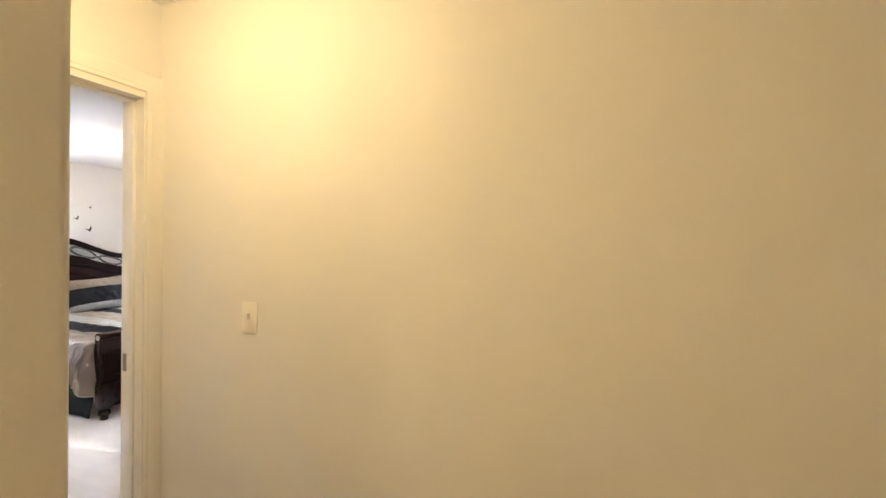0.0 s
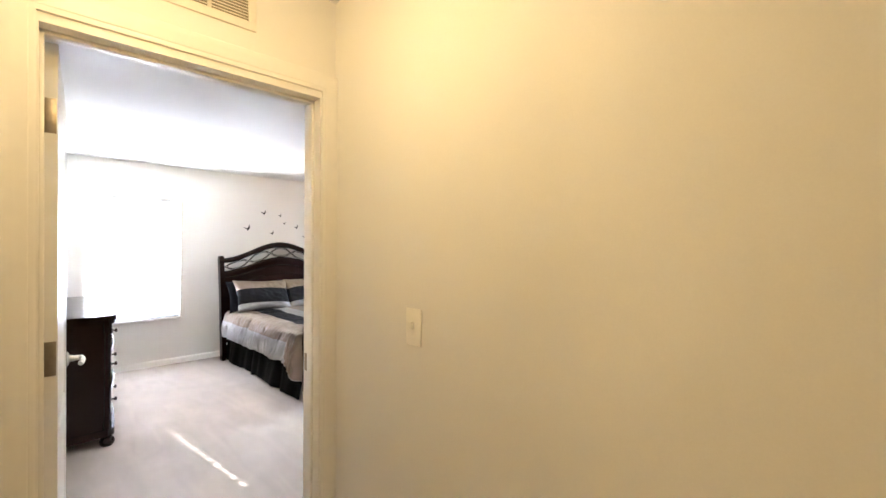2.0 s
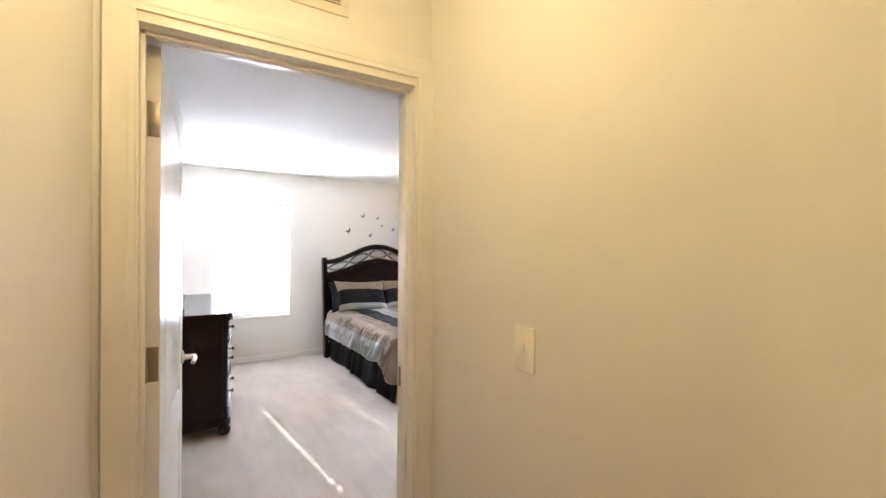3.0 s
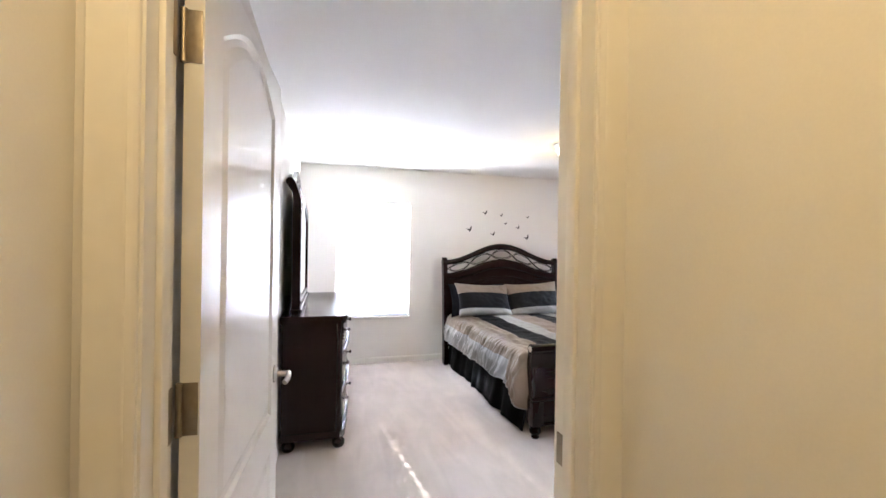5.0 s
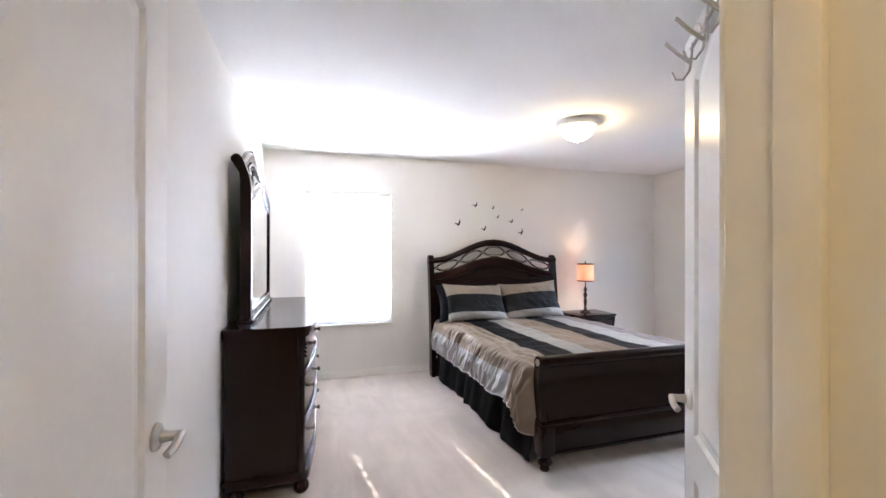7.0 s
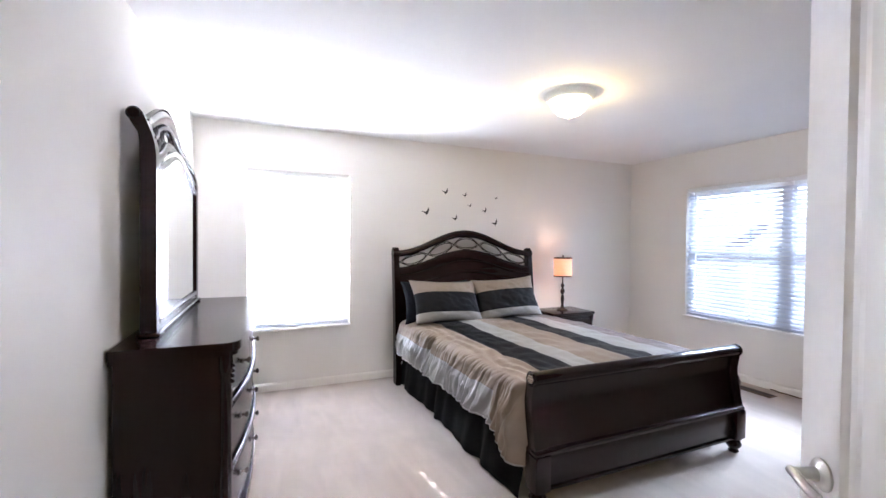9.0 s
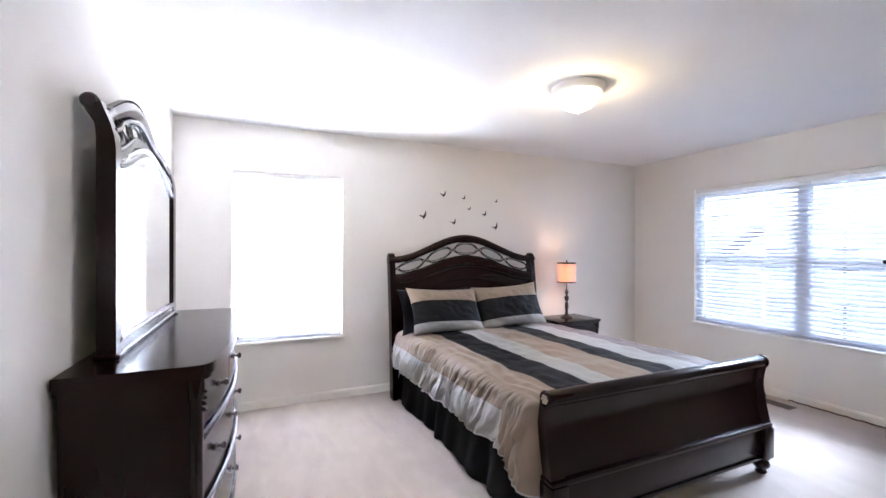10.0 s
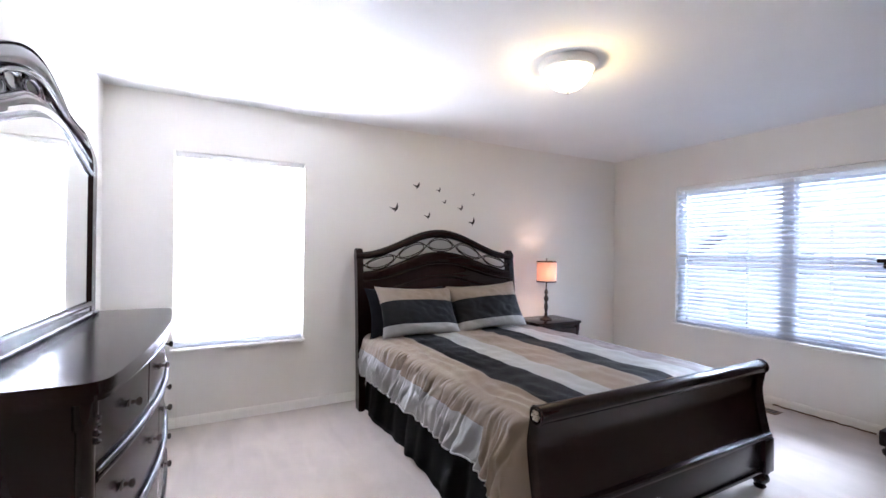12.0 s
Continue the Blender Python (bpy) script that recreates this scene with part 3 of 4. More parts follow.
# the panel, a leaning board under the arch
bm = bmesh.new()
loops = []
for i in range(41):
    y = HY0 + 0.05 + (HY1 - HY0 - 0.10) * i / 40
    top = 1.06 + 0.15 * arch(y)
    zs = np.linspace(0.5, top, 9)
    loops.append([(lean(z), y, z) for z in zs] + [(lean(z) - 0.03, y, z) for z in reversed(zs)])
rings(bm, loops)
part("panel", bm, WOODY, head)
part("panel_moulding", arch_rail(HY0 + 0.10, HY1 - 0.10, lambda y: 0.93 + 0.14 * arch(y), lambda y: 0.955 + 0.145 * arch(y), 0.010, 0.01, 0.006), WOODY, head)
part("lower_arch", arch_rail(HY0 + 0.03, HY1 - 0.03, lambda y: 1.055 + 0.145 * arch(y), lambda y: 1.135 + 0.178 * arch(y), 0.022, 0.045, 0.016), WOODY, head)
part("arch_bead", arch_rail(HY0 + 0.05, HY1 - 0.05, lambda y: 1.045 + 0.142 * arch(y), lambda y: 1.062 + 0.145 * arch(y), 0.028, 0.0, 0.008), WOODY, head)
part("top_rail", arch_rail(HY0 - 0.004, HY1 + 0.004, lambda y: 1.238 + 0.205 * arch(y), lambda y: 1.302 + 0.216 * arch(y), 0.034, 0.05, 0.028), WOODY, head)
for y0, y1 in ((HY0, HY0 + 0.055), (HY1 - 0.055, HY1)):
    zs = np.linspace(0.0, 1.315, 18)
    front = [(lean(z) + 0.028 + (0.012 if z < 0.25 else 0), z) for z in zs]
    back = [(lean(z) - 0.055, z) for z in reversed(zs)]
    bm = extrude(bmesh.new(), front + back, "y", y0, y1)
    bmesh.ops.bevel(bm, geom=[e for e in bm.edges if abs(e.verts[0].co.y - e.verts[1].co.y) < 1e-6], offset=0.006, segments=2, affect="EDGES")
    post = part("post", bm, WOODZ, head)
    part("scroll", lathe(bmesh.new(), [(0.002, y0 - 0.003), (0.03, y0 - 0.002), (0.033, y0 + 0.006), (0.033, y1 - 0.006), (0.03, y1 + 0.002), (0.002, y1 + 0.003)], lean(1.3) - 0.012, 0, 1.30, 18, "y"), WOODY, post)


def mid(y):
    return (1.137 + 1.238) / 2 + 0.1915 * arch(y)


def half(y):
    return 0.051 + 0.0135 * arch(y)


def wire(fn, n=48):
    pts = []
    for i in range(n + 1):
        y, v = fn(i / n)
        z = mid(y) + v * half(y)
        pts.append((lean(z) + 0.004, y, z))
    return tube(bmesh.new(), pts, 0.0050, 6)


span = 2 * (HW - 0.06)
pitch = (span - 0.02) / 5
for k in range(5):
    c = HYC + (k - 2) * pitch
    part("lattice_oval", wire(lambda s, c=c: (c + 0.122 * math.cos(2 * math.pi * s), 0.72 * math.sin(2 * math.pi * s))), IRON, head, "dark iron oval of the lattice")
for sgn in (-1, 1):
    part("lattice_wave", wire(lambda s, g=sgn: (HYC + (s - 0.5) * span, g * 0.97 * math.tanh(1.2 * math.cos(math.pi * (s - 0.5) * span / pitch)) / math.tanh(1.2)), 110), IRON, head, "dark iron wave of the lattice")

# footboard: a sleigh curve drawn across the bed
FY0, FY1 = 2.150, 3.825


def foot_face(z):
    """The outer face of the footboard: rolled top, hollow neck, full belly."""
    u = (z - 0.30) / (0.655 - 0.30)
    return -3.765 - 0.045 * math.sin(math.pi * 0.5 * min(1, u * 1.15)) + 0.018 * max(0, u - 0.72) / 0.28


foot = part("footboard", extrude(bmesh.new(), [(foot_face(z), z) for z in np.linspace(0.30, 0.665, 20)] + [(foot_face(z) - 0.04, z) for z in np.linspace(0.665, 0.30, 12)], "y", FY0 + 0.02, FY1 - 0.02), WOODY, bed)
part("rolled_top", lathe(bmesh.new(), [(0.004, FY0 + 0.012), (0.034, FY0 + 0.012), (0.037, FY0 + 0.02), (0.037, FY1 - 0.02), (0.034, FY1 - 0.012), (0.004, FY1 - 0.012)], -3.805, 0, 0.678, 24, "y"), WOODY, foot)
part("ledge", boxes((-3.84, FY0 + 0.0, 0.285, -3.742, FY1 - 0.0, 0.318), bevel=0.012), WOODY, foot)
part("lower_rail", boxes((-3.82, FY0 + 0.04, 0.098, -3.762, FY1 - 0.04, 0.288), bevel=0.006), WOODY, foot)
part("rail_bead", boxes((-3.81, FY0 + 0.09, 0.098, -3.754, FY1 - 0.09, 0.118), bevel=0.006), WOODY, foot)
for y in (FY0 + 0.045, FY1 - 0.045):
    zs = np.linspace(0.30, 0.665, 14)
    bm = extrude(bmesh.new(), [(foot_face(z) + 0.012, z) for z in zs] + [(foot_face(z) - 0.052, z) for z in reversed(zs)], "y", y - 0.04, y + 0.04)
    post = part("post", bm, WOODZ, foot)
    part("block", boxes((-3.838, y - 0.047, 0.10, -3.738, y + 0.047, 0.29), bevel=0.006), WOODZ, post)
    part("turned_foot", lathe(bmesh.new(), [(0.004, 0.0), (0.026, 0.0), (0.032, 0.010), (0.026, 0.020), (0.030, 0.030), (0.044, 0.045), (0.047, 0.060), (0.040, 0.076), (0.032, 0.084), (0.046, 0.094), (0.046, 0.102), (0.004, 0.102)], -3.788, y, 0, 24), WOODZ, post)
    end = FY0 + 0.012 if y < 3 else FY1 - 0.012
    s = -1 if y < 3 else 1
    cap = part("end_cap", lathe(bmesh.new(), [(0.004, s * 0.0), (0.041, 0.0), (0.041, s * 0.006), (0.036, s * 0.010), (0.030, s * 0.007), (0.004, s * 0.007)], -3.805, end, 0.678, 24, "y"), WOODY, post)
    bm = bmesh.new()
    for k in range(6):
        a = 2 * math.pi * k / 6
        bmesh.ops.create_icosphere(bm, subdivisions=1, radius=0.0085, matrix=Matrix.Translation((-3.805 + 0.016 * math.cos(a), end + s * 0.009, 0.678 + 0.016 * math.sin(a))))
    bmesh.ops.create_icosphere(bm, subdivisions=1, radius=0.007, matrix=Matrix.Translation((-3.805, end + s * 0.010, 0.678)))
    part("rosette", bm, ROSETTE, cap, "carved silvery rosette")
for y in (near(BX1) + 0.10, far(BX0) - 0.10):
    part("side_rail", boxes((-5.88, y - 0.014, 0.20, -3.83, y + 0.014, 0.36), bevel=0.004), WOODX, bed)
part("mattress", boxes((-5.87, 2.17, 0.30, -3.95, 3.62, 0.60), bevel=0.05), MATTRESS, bed)
part("box_spring", boxes((-5.87, 2.18, 0.16, -3.95, 3.61, 0.30), bevel=0.02), MATTRESS, bed)

# bed skirt: gathered cloth hanging to the floor
bm = bmesh.new()
loops = []
n = 260
for i in range(n + 1):
    x = BX0 + 0.03 + (BX1 - BX0 - 0.05) * i / n
    s = i / n * 2.0
    w = 0.018 * math.sin(9 * s + 2.6 * math.sin(4 * s)) + 0.016 * noise.noise((s * 7, 0, 3)) + 0.006 * math.sin(34 * s)
    pleat = min(1.0, max(0.0, (s - 0.80) / 0.02)) - 1.2 * math.exp(-((s - 0.79) / 0.025) ** 2) - 0.8 * math.exp(-((s - 1.55) / 0.03) ** 2)
    loops.append([(x + 0.006 * math.sin(30 * s + k), near(x) + 0.055 + w * (0.25 + 0.75 * k / 8) - (0.045 + 0.012 * pleat) * k / 8, 0.34 - (0.325 + 0.008 * math.sin(17 * s)) * k / 8) for k in range(9)])
rings(bm, loops, closed=False)
sk = tagged(mesh_object("bed_skirt", bm, SKIRT, sharp=80), "black gathered bed skirt hanging to the carpet", "bed skirt")
sk.modifiers.new("thick", "SOLIDIFY").thickness = 0.003
bm = bmesh.new()
loops = []
for i in range(n + 1):
    x = BX0 + 0.03 + (BX1 - BX0 - 0.05) * i / n
    s = i / n * 2.0
    w = 0.016 * math.sin(19 * s + 2.0 * math.sin(6 * s + 1))
    loops.append([(x, far(x) - 0.055 + w * k / 4, 0.34 - 0.325 * k / 4) for k in range(5)])
rings(bm, loops, closed=False)
sk = tagged(mesh_object("bed_skirt", bm, SKIRT, sharp=80), "black gathered bed skirt hanging to the carpet", "bed skirt")
sk.modifiers.new("thick", "SOLIDIFY").thickness = 0.003

# comforter: striped across the bed, hanging down on both sides
STRIPES = ((0.24, 0), (0.47, 2), (0.65, 1), (0.93, 0), (1.13, 2), (1.35, 1), (9.0, 3))
TOPZ, HEM = 0.635, 0.255


def cover_point(x, v):
    """v is the way across: below 0 it hangs on the side of the dresser wall, past the width on the other side."""
    y0, y1 = near(x) + 0.0, far(x)
    w = y1 - y0
    fx = (x - BX0) / (BX1 - BX0)
    puff = 0.014 * noise.noise((x * 3.1, v * 3.3, 1.7)) + 0.010 * noise.noise((x * 8, v * 8, 5.2)) + 0.005 * (0.4 - abs(noise.noise((x * 11 + 3 * v, v * 9, 2.2))))
    r = 0.07
    if v < r or v > w - r:
        d = (r - v) if v < r else (v - (w - r))
        a = min(d / r, math.pi / 2)
        drop = max(0.0, d - r * math.pi / 2)
        out = r * math.sin(a)
        z = TOPZ - r * (1 - math.cos(a)) - drop
        amp = min(1.0, (drop + 0.03) / 0.15)
        tilt = 0.55 * noise.noise((x * 1.7, 9, 0)) + 0.35
        u = x + tilt * d + 0.03 * noise.noise((x * 6, d * 7, 3))
        ridge = 1 - abs(noise.noise((u * 9.0, 3.0, d * 1.6))) * 2.6
        small = 1 - abs(noise.noise((u * 19.0, 7.0, d * 5.0))) * 2.4
        pinch = min(1.0, d / 0.08)
        crease = max(0.0, 1 - abs(noise.noise((u * 13.0 + 4, 11.0, d * 2.2))) * 7) * max(0.0, 0.55 + 1.6 * noise.noise((x * 4, d * 6, 2)))
        thin = max(0.0, 1 - abs(noise.noise((u * 23.0 + 2, 5.0, d * 3.0))) * 8) * max(0.0, 0.5 + 1.8 * noise.noise((x * 5 + 3, d * 5, 8)))
        fold = -0.013 * thin + 0.017 * ridge + 0.014 * small * (0.7 + noise.noise((x * 4, d * 6, 2))) - 0.026 * crease + 0.02 * noise.noise((x * 3.2, 2.0, d * 2)) - 0.006
        flare = 0.028 * amp + 1.15 * fold * pinch * (0.45 + 0.55 * amp) + 0.035 * max(0, fx - 0.86) / 0.14 * amp
        if v > r:
            flare += 0.10 * max(0, fx - 0.90) / 0.10 * amp
        tuck = max(0.0, min(1.0, (x + 3.91) / 0.06)) ** 1.4
        flare -= tuck * (flare + 0.075) if v < r else 0.0
        y = (y0 + r - out - flare) if v < r else (y1 - r + out + flare)
        return (x + 0.012 * amp * math.sin(18 * x + 4 * drop), y, z + puff * 0.6)
    crown = 0.018 * math.sin(math.pi * v / w)
    sag = -0.02 * max(0, fx - 0.93) / 0.07
    cross = 0.004 * math.sin(70 * v + 9 * noise.noise((x * 2, v, 0))) * (1 if v < 0.3 else 0.35)
    return (x, y0 + v, TOPZ + crown + sag + puff + cross)


cuts = [c for c, _ in STRIPES[:-1]]
vals = sorted(set([round(v, 4) for v in np.linspace(-0.28, 0.24, 60)] + cuts + [round(v, 4) for v in np.linspace(0.26, 1.97, 84)]))
vals = [v for i, v in enumerate(vals) if i == 0 or v - vals[i - 1] > 0.004 or v in cuts]
xs = np.linspace(-5.84, -3.848, 280)
rows = []
for x in xs:
    fx = (x - BX0) / (BX1 - BX0)
    stretch = 1.0 + 0.05 * noise.noise((x * 4, 7, 0)) + 0.46 * max(0, fx - 0.84) / 0.16
    wx = far(x) - near(x)
    rows.append([cover_point(x, v * stretch if v < 0 else (v if v < 1.55 else v + (wx - 1.62))) for v in vals])
cover = thing("comforter", "tan, silver and charcoal striped satin comforter on the bed", "comforter", pose(0, 0, 0))
HANG = min(vals, key=lambda v: abs(v + 0.09))
limits = [vals[0], HANG] + cuts + [vals[-1]]
panels = (("silver_panel", SILVER), ("tan_panel", TAN), ("charcoal_panel", CHAR), ("silver_panel", SILVER), ("tan_panel", TAN), ("charcoal_panel", CHAR), ("silver_panel", SILVER), ("taupe_panel", TAUPE))
sheet = np.array(rows)
across = np.cross(np.gradient(sheet, axis=0), np.gradient(sheet, axis=1))
across /= np.linalg.norm(across, axis=2)[..., None]
for (name, mat), lo, hi in zip(panels, limits, limits[1:]):
    cols = [j for j, v in enumerate(vals) if lo - 1e-6 <= v <= hi + 1e-6]
    n = len(cols)
    faces = [(i * n + j, (i + 1) * n + j, (i + 1) * n + j + 1, i * n + j + 1) for i in range(len(xs) - 1) for j in range(n - 1)]
    me = bpy.data.meshes.new(name)
    me.from_pydata([rows[i][j] for i in range(len(xs)) for j in cols], [], faces)
    me.materials.append(mat)
    me.materials.append(TAN)
    for k, f in enumerate(me.polygons):
        f.use_smooth = True
        f.material_index = 1 if lo < HANG - 1e-6 and xs[k // (n - 1)] > -4.13 else 0
    me.update()
    me.normals_split_custom_set_from_vertices([tuple(across[i][j]) for i in range(len(xs)) for j in cols])
    new(name, me).parent = cover
edge = [rows[i][0] for i in range(0, len(xs), 2)]
part("hem", tube(bmesh.new(), edge, 0.005, 7), SILVER, cover)
edge = [rows[-1][j] for j in range(len(vals)) if vals[j] < 0.12]
part("hem", tube(bmesh.new(), edge, 0.005, 7), TAN, cover)


def pillow(name, m, w, h, t, mats, bands, label, seed):
    """A filled case with pinched corners; bands: (upper limit of height as a part of the whole, material)."""
    nu, nv = 44, 40
    bm = bmesh.new()
    rows = {1: [], -1: []}
    for s in (1, -1):
        for i in range(nu + 1):
            row = []
            for j in range(nv + 1):
                u, v = 2 * i / nu - 1, 2 * j / nv - 1
                thick = (max(0, 1 - abs(u) ** 2.6) * max(0, 1 - abs(v) ** 2.6)) ** 0.55
                pin_u, pin_v = 1 - 0.09 * (1 - abs(v) ** 2) * abs(u) ** 3, 1 - 0.13 * (1 - abs(u) ** 2) * abs(v) ** 3
                wr = 0.013 * noise.noise((u * 2.6 + seed, v * 2.6 + 0.8 * u, s)) + 0.008 * (0.5 - abs(noise.noise((u * 5 + 2 * v + seed, v * 4 - u, s)))) + 0.004 * noise.noise((u * 11 + seed, v * 9, s)) - 0.010 * max(0.0, 1 - 6 * abs(noise.noise((u * 3.4 + 1.6 * v + seed, v * 2.2 - 0.9 * u, 4 + s))))
                row.append((u * w / 2 * pin_u, s * (t / 2 * thick + wr * thick) , (v * pin_v + 1) * h / 2))
            rows[s].append(row)
    for s in (1, -1):
        vs = [[bm.verts.new(p) for p in row] for row in rows[s]]
        for i in range(nu):
            for j in range(nv):
                f = bm.faces.new((vs[i][j], vs[i + 1][j], vs[i + 1][j + 1], vs[i][j + 1]))
                f.material_index = next(k for lim, k in bands if (j + 0.5) / nv < lim)
    bmesh.ops.remove_doubles(bm, verts=bm.verts, dist=0.0005)
    ob = tagged(mesh_object(name, bm, mats, sharp=80), label, "pillow", "pillows on the bed")
    ob.matrix_world = m
    return ob


BANDS = ((0.20, 1), (0.64, 2), (2.0, 0))
pillow("pillow", pose(-5.50, 2.465, 0.64, -31, 2.5, 90 + 3), 0.71, 0.44, 0.17, [TAN, SILVER, CHAR], BANDS, "tan, charcoal and silver striped pillow leaning on the headboard", 1.0)
pillow("pillow", pose(-5.52, 3.135, 0.64, -28, -3, 90 - 4), 0.70, 0.44, 0.17, [TAN, SILVER, CHAR], BANDS, "tan, charcoal and silver striped pillow leaning on the headboard", 4.0)
pillow("pillow", pose(-5.655, 2.43, 0.625, -24, 0, 90), 0.72, 0.42, 0.13, [NAVY], ((2.0, 0),), "dark navy pillow behind a striped one", 7.0)
pillow("pillow", pose(-5.655, 3.15, 0.625, -24, 0, 90), 0.72, 0.40, 0.13, [NAVY], ((2.0, 0),), "dark navy pillow behind a striped one", 9.0)

# ---- dresser and mirror ----
DX0, DX1, DY0, DZ = -5.53, -3.965, 0.325, 0.935
DXC, DL = (DX0 + DX1) / 2, (DX1 - DX0) / 2


def bow(x, base, full=0.085):
    return base + full * (1 - ((x - DXC) / DL) ** 2)


dresser = thing("dresser", "dark espresso bow-front dresser with bronze pulls against the wall", "dresser", pose(0, 0, 0))
dresser.scale.z = 1.0225


def bowed(x0, x1, z0, z1, front, depth, n=16, bevel=0.0):
    """A board that follows the bowed front between two ends, of a given depth behind its face."""
    xs = [x0 + (x1 - x0) * i / n for i in range(n + 1)]
    loops = [[(x, bow(x, front), z0), (x, bow(x, front), z1), (x, bow(x, front) - depth, z1), (x, bow(x, front) - depth, z0)] for x in xs]
    bm = rings(bmesh.new(), loops)
    if bevel:
        bmesh.ops.bevel(bm, geom=[e for e in bm.edges if e.calc_face_angle(0) > 0.6], offset=bevel, segments=2, affect="EDGES")
    return bm


def slab(z0, z1, out, bevel):
    xs = [DX0 - out + (DX1 - DX0 + 2 * out) * i / 30 for i in range(31)]
    def shy(x, r=0.055):
        d = min(x - xs[0], xs[-1] - x)
        return r - math.sqrt(max(0.0, r * r - (r - d) ** 2)) if d < r else 0.0
    xs = sorted(xs + [e + g * u for e, g in ((xs[0], 1), (xs[-1], -1)) for u in (0.003, 0.010, 0.020, 0.034)])
    outline = [(x, bow(x, 0.766 + out, 0.056) - shy(x)) for x in xs] + [(DX1 + out, DY0), (DX0 - out, DY0)]
    bm = extrude(bmesh.new(), outline, "z", z0, z1)
    bmesh.ops.bevel(bm, geom=[e for e in bm.edges if e.calc_face_angle(0) > 0.6], offset=bevel, segments=3, affect="EDGES")
    return bm


part("top", slab(0.898, DZ, 0.012, 0.011), WOODX, dresser)
part("top_moulding", slab(0.876, 0.899, 0.0, 0.008), WOODX, dresser)
xs = [DX0 + 0.015 + (DX1 - DX0 - 0.03) * i / 24 for i in range(25)]
part("body", extrude(bmesh.new(), [(x, bow(x, 0.710)) for x in xs] + [(DX1 - 0.015, DY0 + 0.01), (DX0 + 0.015, DY0 + 0.01)], "z", 0.10, 0.88), WOODZ, dresser)
part("base", slab(0.075, 0.125, 0.0, 0.012), WOODX, dresser)
for x in (DX0 + 0.045, DX1 - 0.045):
    for y in (DY0 + 0.06, 0.73):
        part("bun_foot", lathe(bmesh.new(), [(0.004, 0.0), (0.030, 0.0), (0.042, 0.014), (0.046, 0.034), (0.040, 0.054), (0.028, 0.064), (0.036, 0.076), (0.004, 0.078)], x, y, 0, 20), WOODZ, dresser)
for x in (DX0 + 0.03, DX1 - 0.03):
    col = part("corner_post", lathe(bmesh.new(), [(0.004, 0.12), (0.030, 0.12), (0.030, 0.17), (0.024, 0.18), (0.024, 0.80), (0.030, 0.81), (0.030, 0.876), (0.004, 0.877)], x, 0.727, 0, 16), WOODZ, dresser)
    for k in range(4):
        part("carving", lathe(bmesh.new(), [(0.003, -0.008), (0.010, -0.004), (0.011, 0.002), (0.003, 0.008)], x, 0.753, 0.83 - 0.022 * k, 10), WOODZ, col)


def pull(parent, x, z):
    y = bow(x, 0.728)
    bp = part("pull", boxes((x - 0.030, y - 0.001, z - 0.009, x + 0.030, y + 0.005, z + 0.009), bevel=0.004), BRONZE, parent, "bronze drawer pull")
    part("knob", lathe(bmesh.new(), [(0.003, 0.0), (0.008, 0.003), (0.006, 0.014), (0.014, 0.020), (0.016, 0.027), (0.011, 0.033), (0.002, 0.035)], x, y + 0.003, z, 14, "y"), BRONZE, bp)


for z0, z1, cols in ((0.675, 0.862, 3), (0.405, 0.645, 2), (0.140, 0.375, 2)):
    w = (DX1 - DX0 - 0.13) / cols
    for c in range(cols):
        a = DX0 + 0.065 + c * w + 0.008
        b = a + w - 0.016
        dr = part("drawer", bowed(a, b, z0, z1, 0.728, 0.03, 12, 0.004), WOODX, dresser)
        for x in ([(a + b) / 2] if cols == 3 else [a + (b - a) * 0.25, a + (b - a) * 0.75]):
            pull(dr, x, (z0 + z1) / 2 + 0.01)
for zc in (0.660, 0.390):
    rail = part("drawer_rail", bowed(DX0 + 0.05, DX1 - 0.05, zc - 0.010, zc + 0.010, 0.735, 0.04, 24, 0.003), WOODX, dresser)
    for dz in (-0.0095, 0.0095):
        pts = [(x, bow(x, 0.737), zc + dz) for x in np.linspace(DX0 + 0.05, DX1 - 0.05, 30)]
        part("bead", tube(bmesh.new(), pts, 0.0085, 8), WOODX, rail)
pts = [(x, bow(x, 0.737), 0.872) for x in np.linspace(DX0 + 0.05, DX1 - 0.05, 30)]
part("top_bead", tube(bmesh.new(), pts, 0.008, 8), WOODX, dresser)

MX0, MX1, MZ = -5.41, -4.17, 0.957
MXC, MW = (MX0 + MX1) / 2, (MX1 - MX0) / 2
mirror = thing("dresser_mirror", "arched mirror in a dark carved wood frame standing on the dresser", "mirror", pose(0, 0, 0))


def mlean(z):
    """The face of the mirror frame: upright, rolled back towards the wall at the top."""
    return 0.443 - 0.052 * max(0.0, min(1.0, (z - 1.74) / 0.19)) ** 2


def march(x):
    """The arch of the crest: full over the middle, hollow towards the posts."""
    t = max(-1, min(1, (x - MXC) / (MW - 0.06)))
    return (0.5 + 0.5 * math.cos(math.pi * t)) ** 0.72


def mirror_rail(x0, x1, lower, upper, front, back, round_by, n=36):
    bm = bmesh.new()
    loops = []
    for i in range(n + 1):
        x = x0 + (x1 - x0) * i / n
        a, b = lower(x), upper(x)
        y = mlean((a + b) / 2)
        r = min(round_by, (b - a) / 2.2)
        loop = []
        for cy, cz, a0 in ((y + front - r, b - r, 0), (y - back + r, b - r, 90), (y - back + r, a + r, 180), (y + front - r, a + r, 270)):
            for k in range(4):
                g = radians(a0 + 30 * k)
                loop.append((x, cy + r * math.cos(g), cz + r * math.sin(g)))
        loops.append(loop)
    return rings(bm, loops)


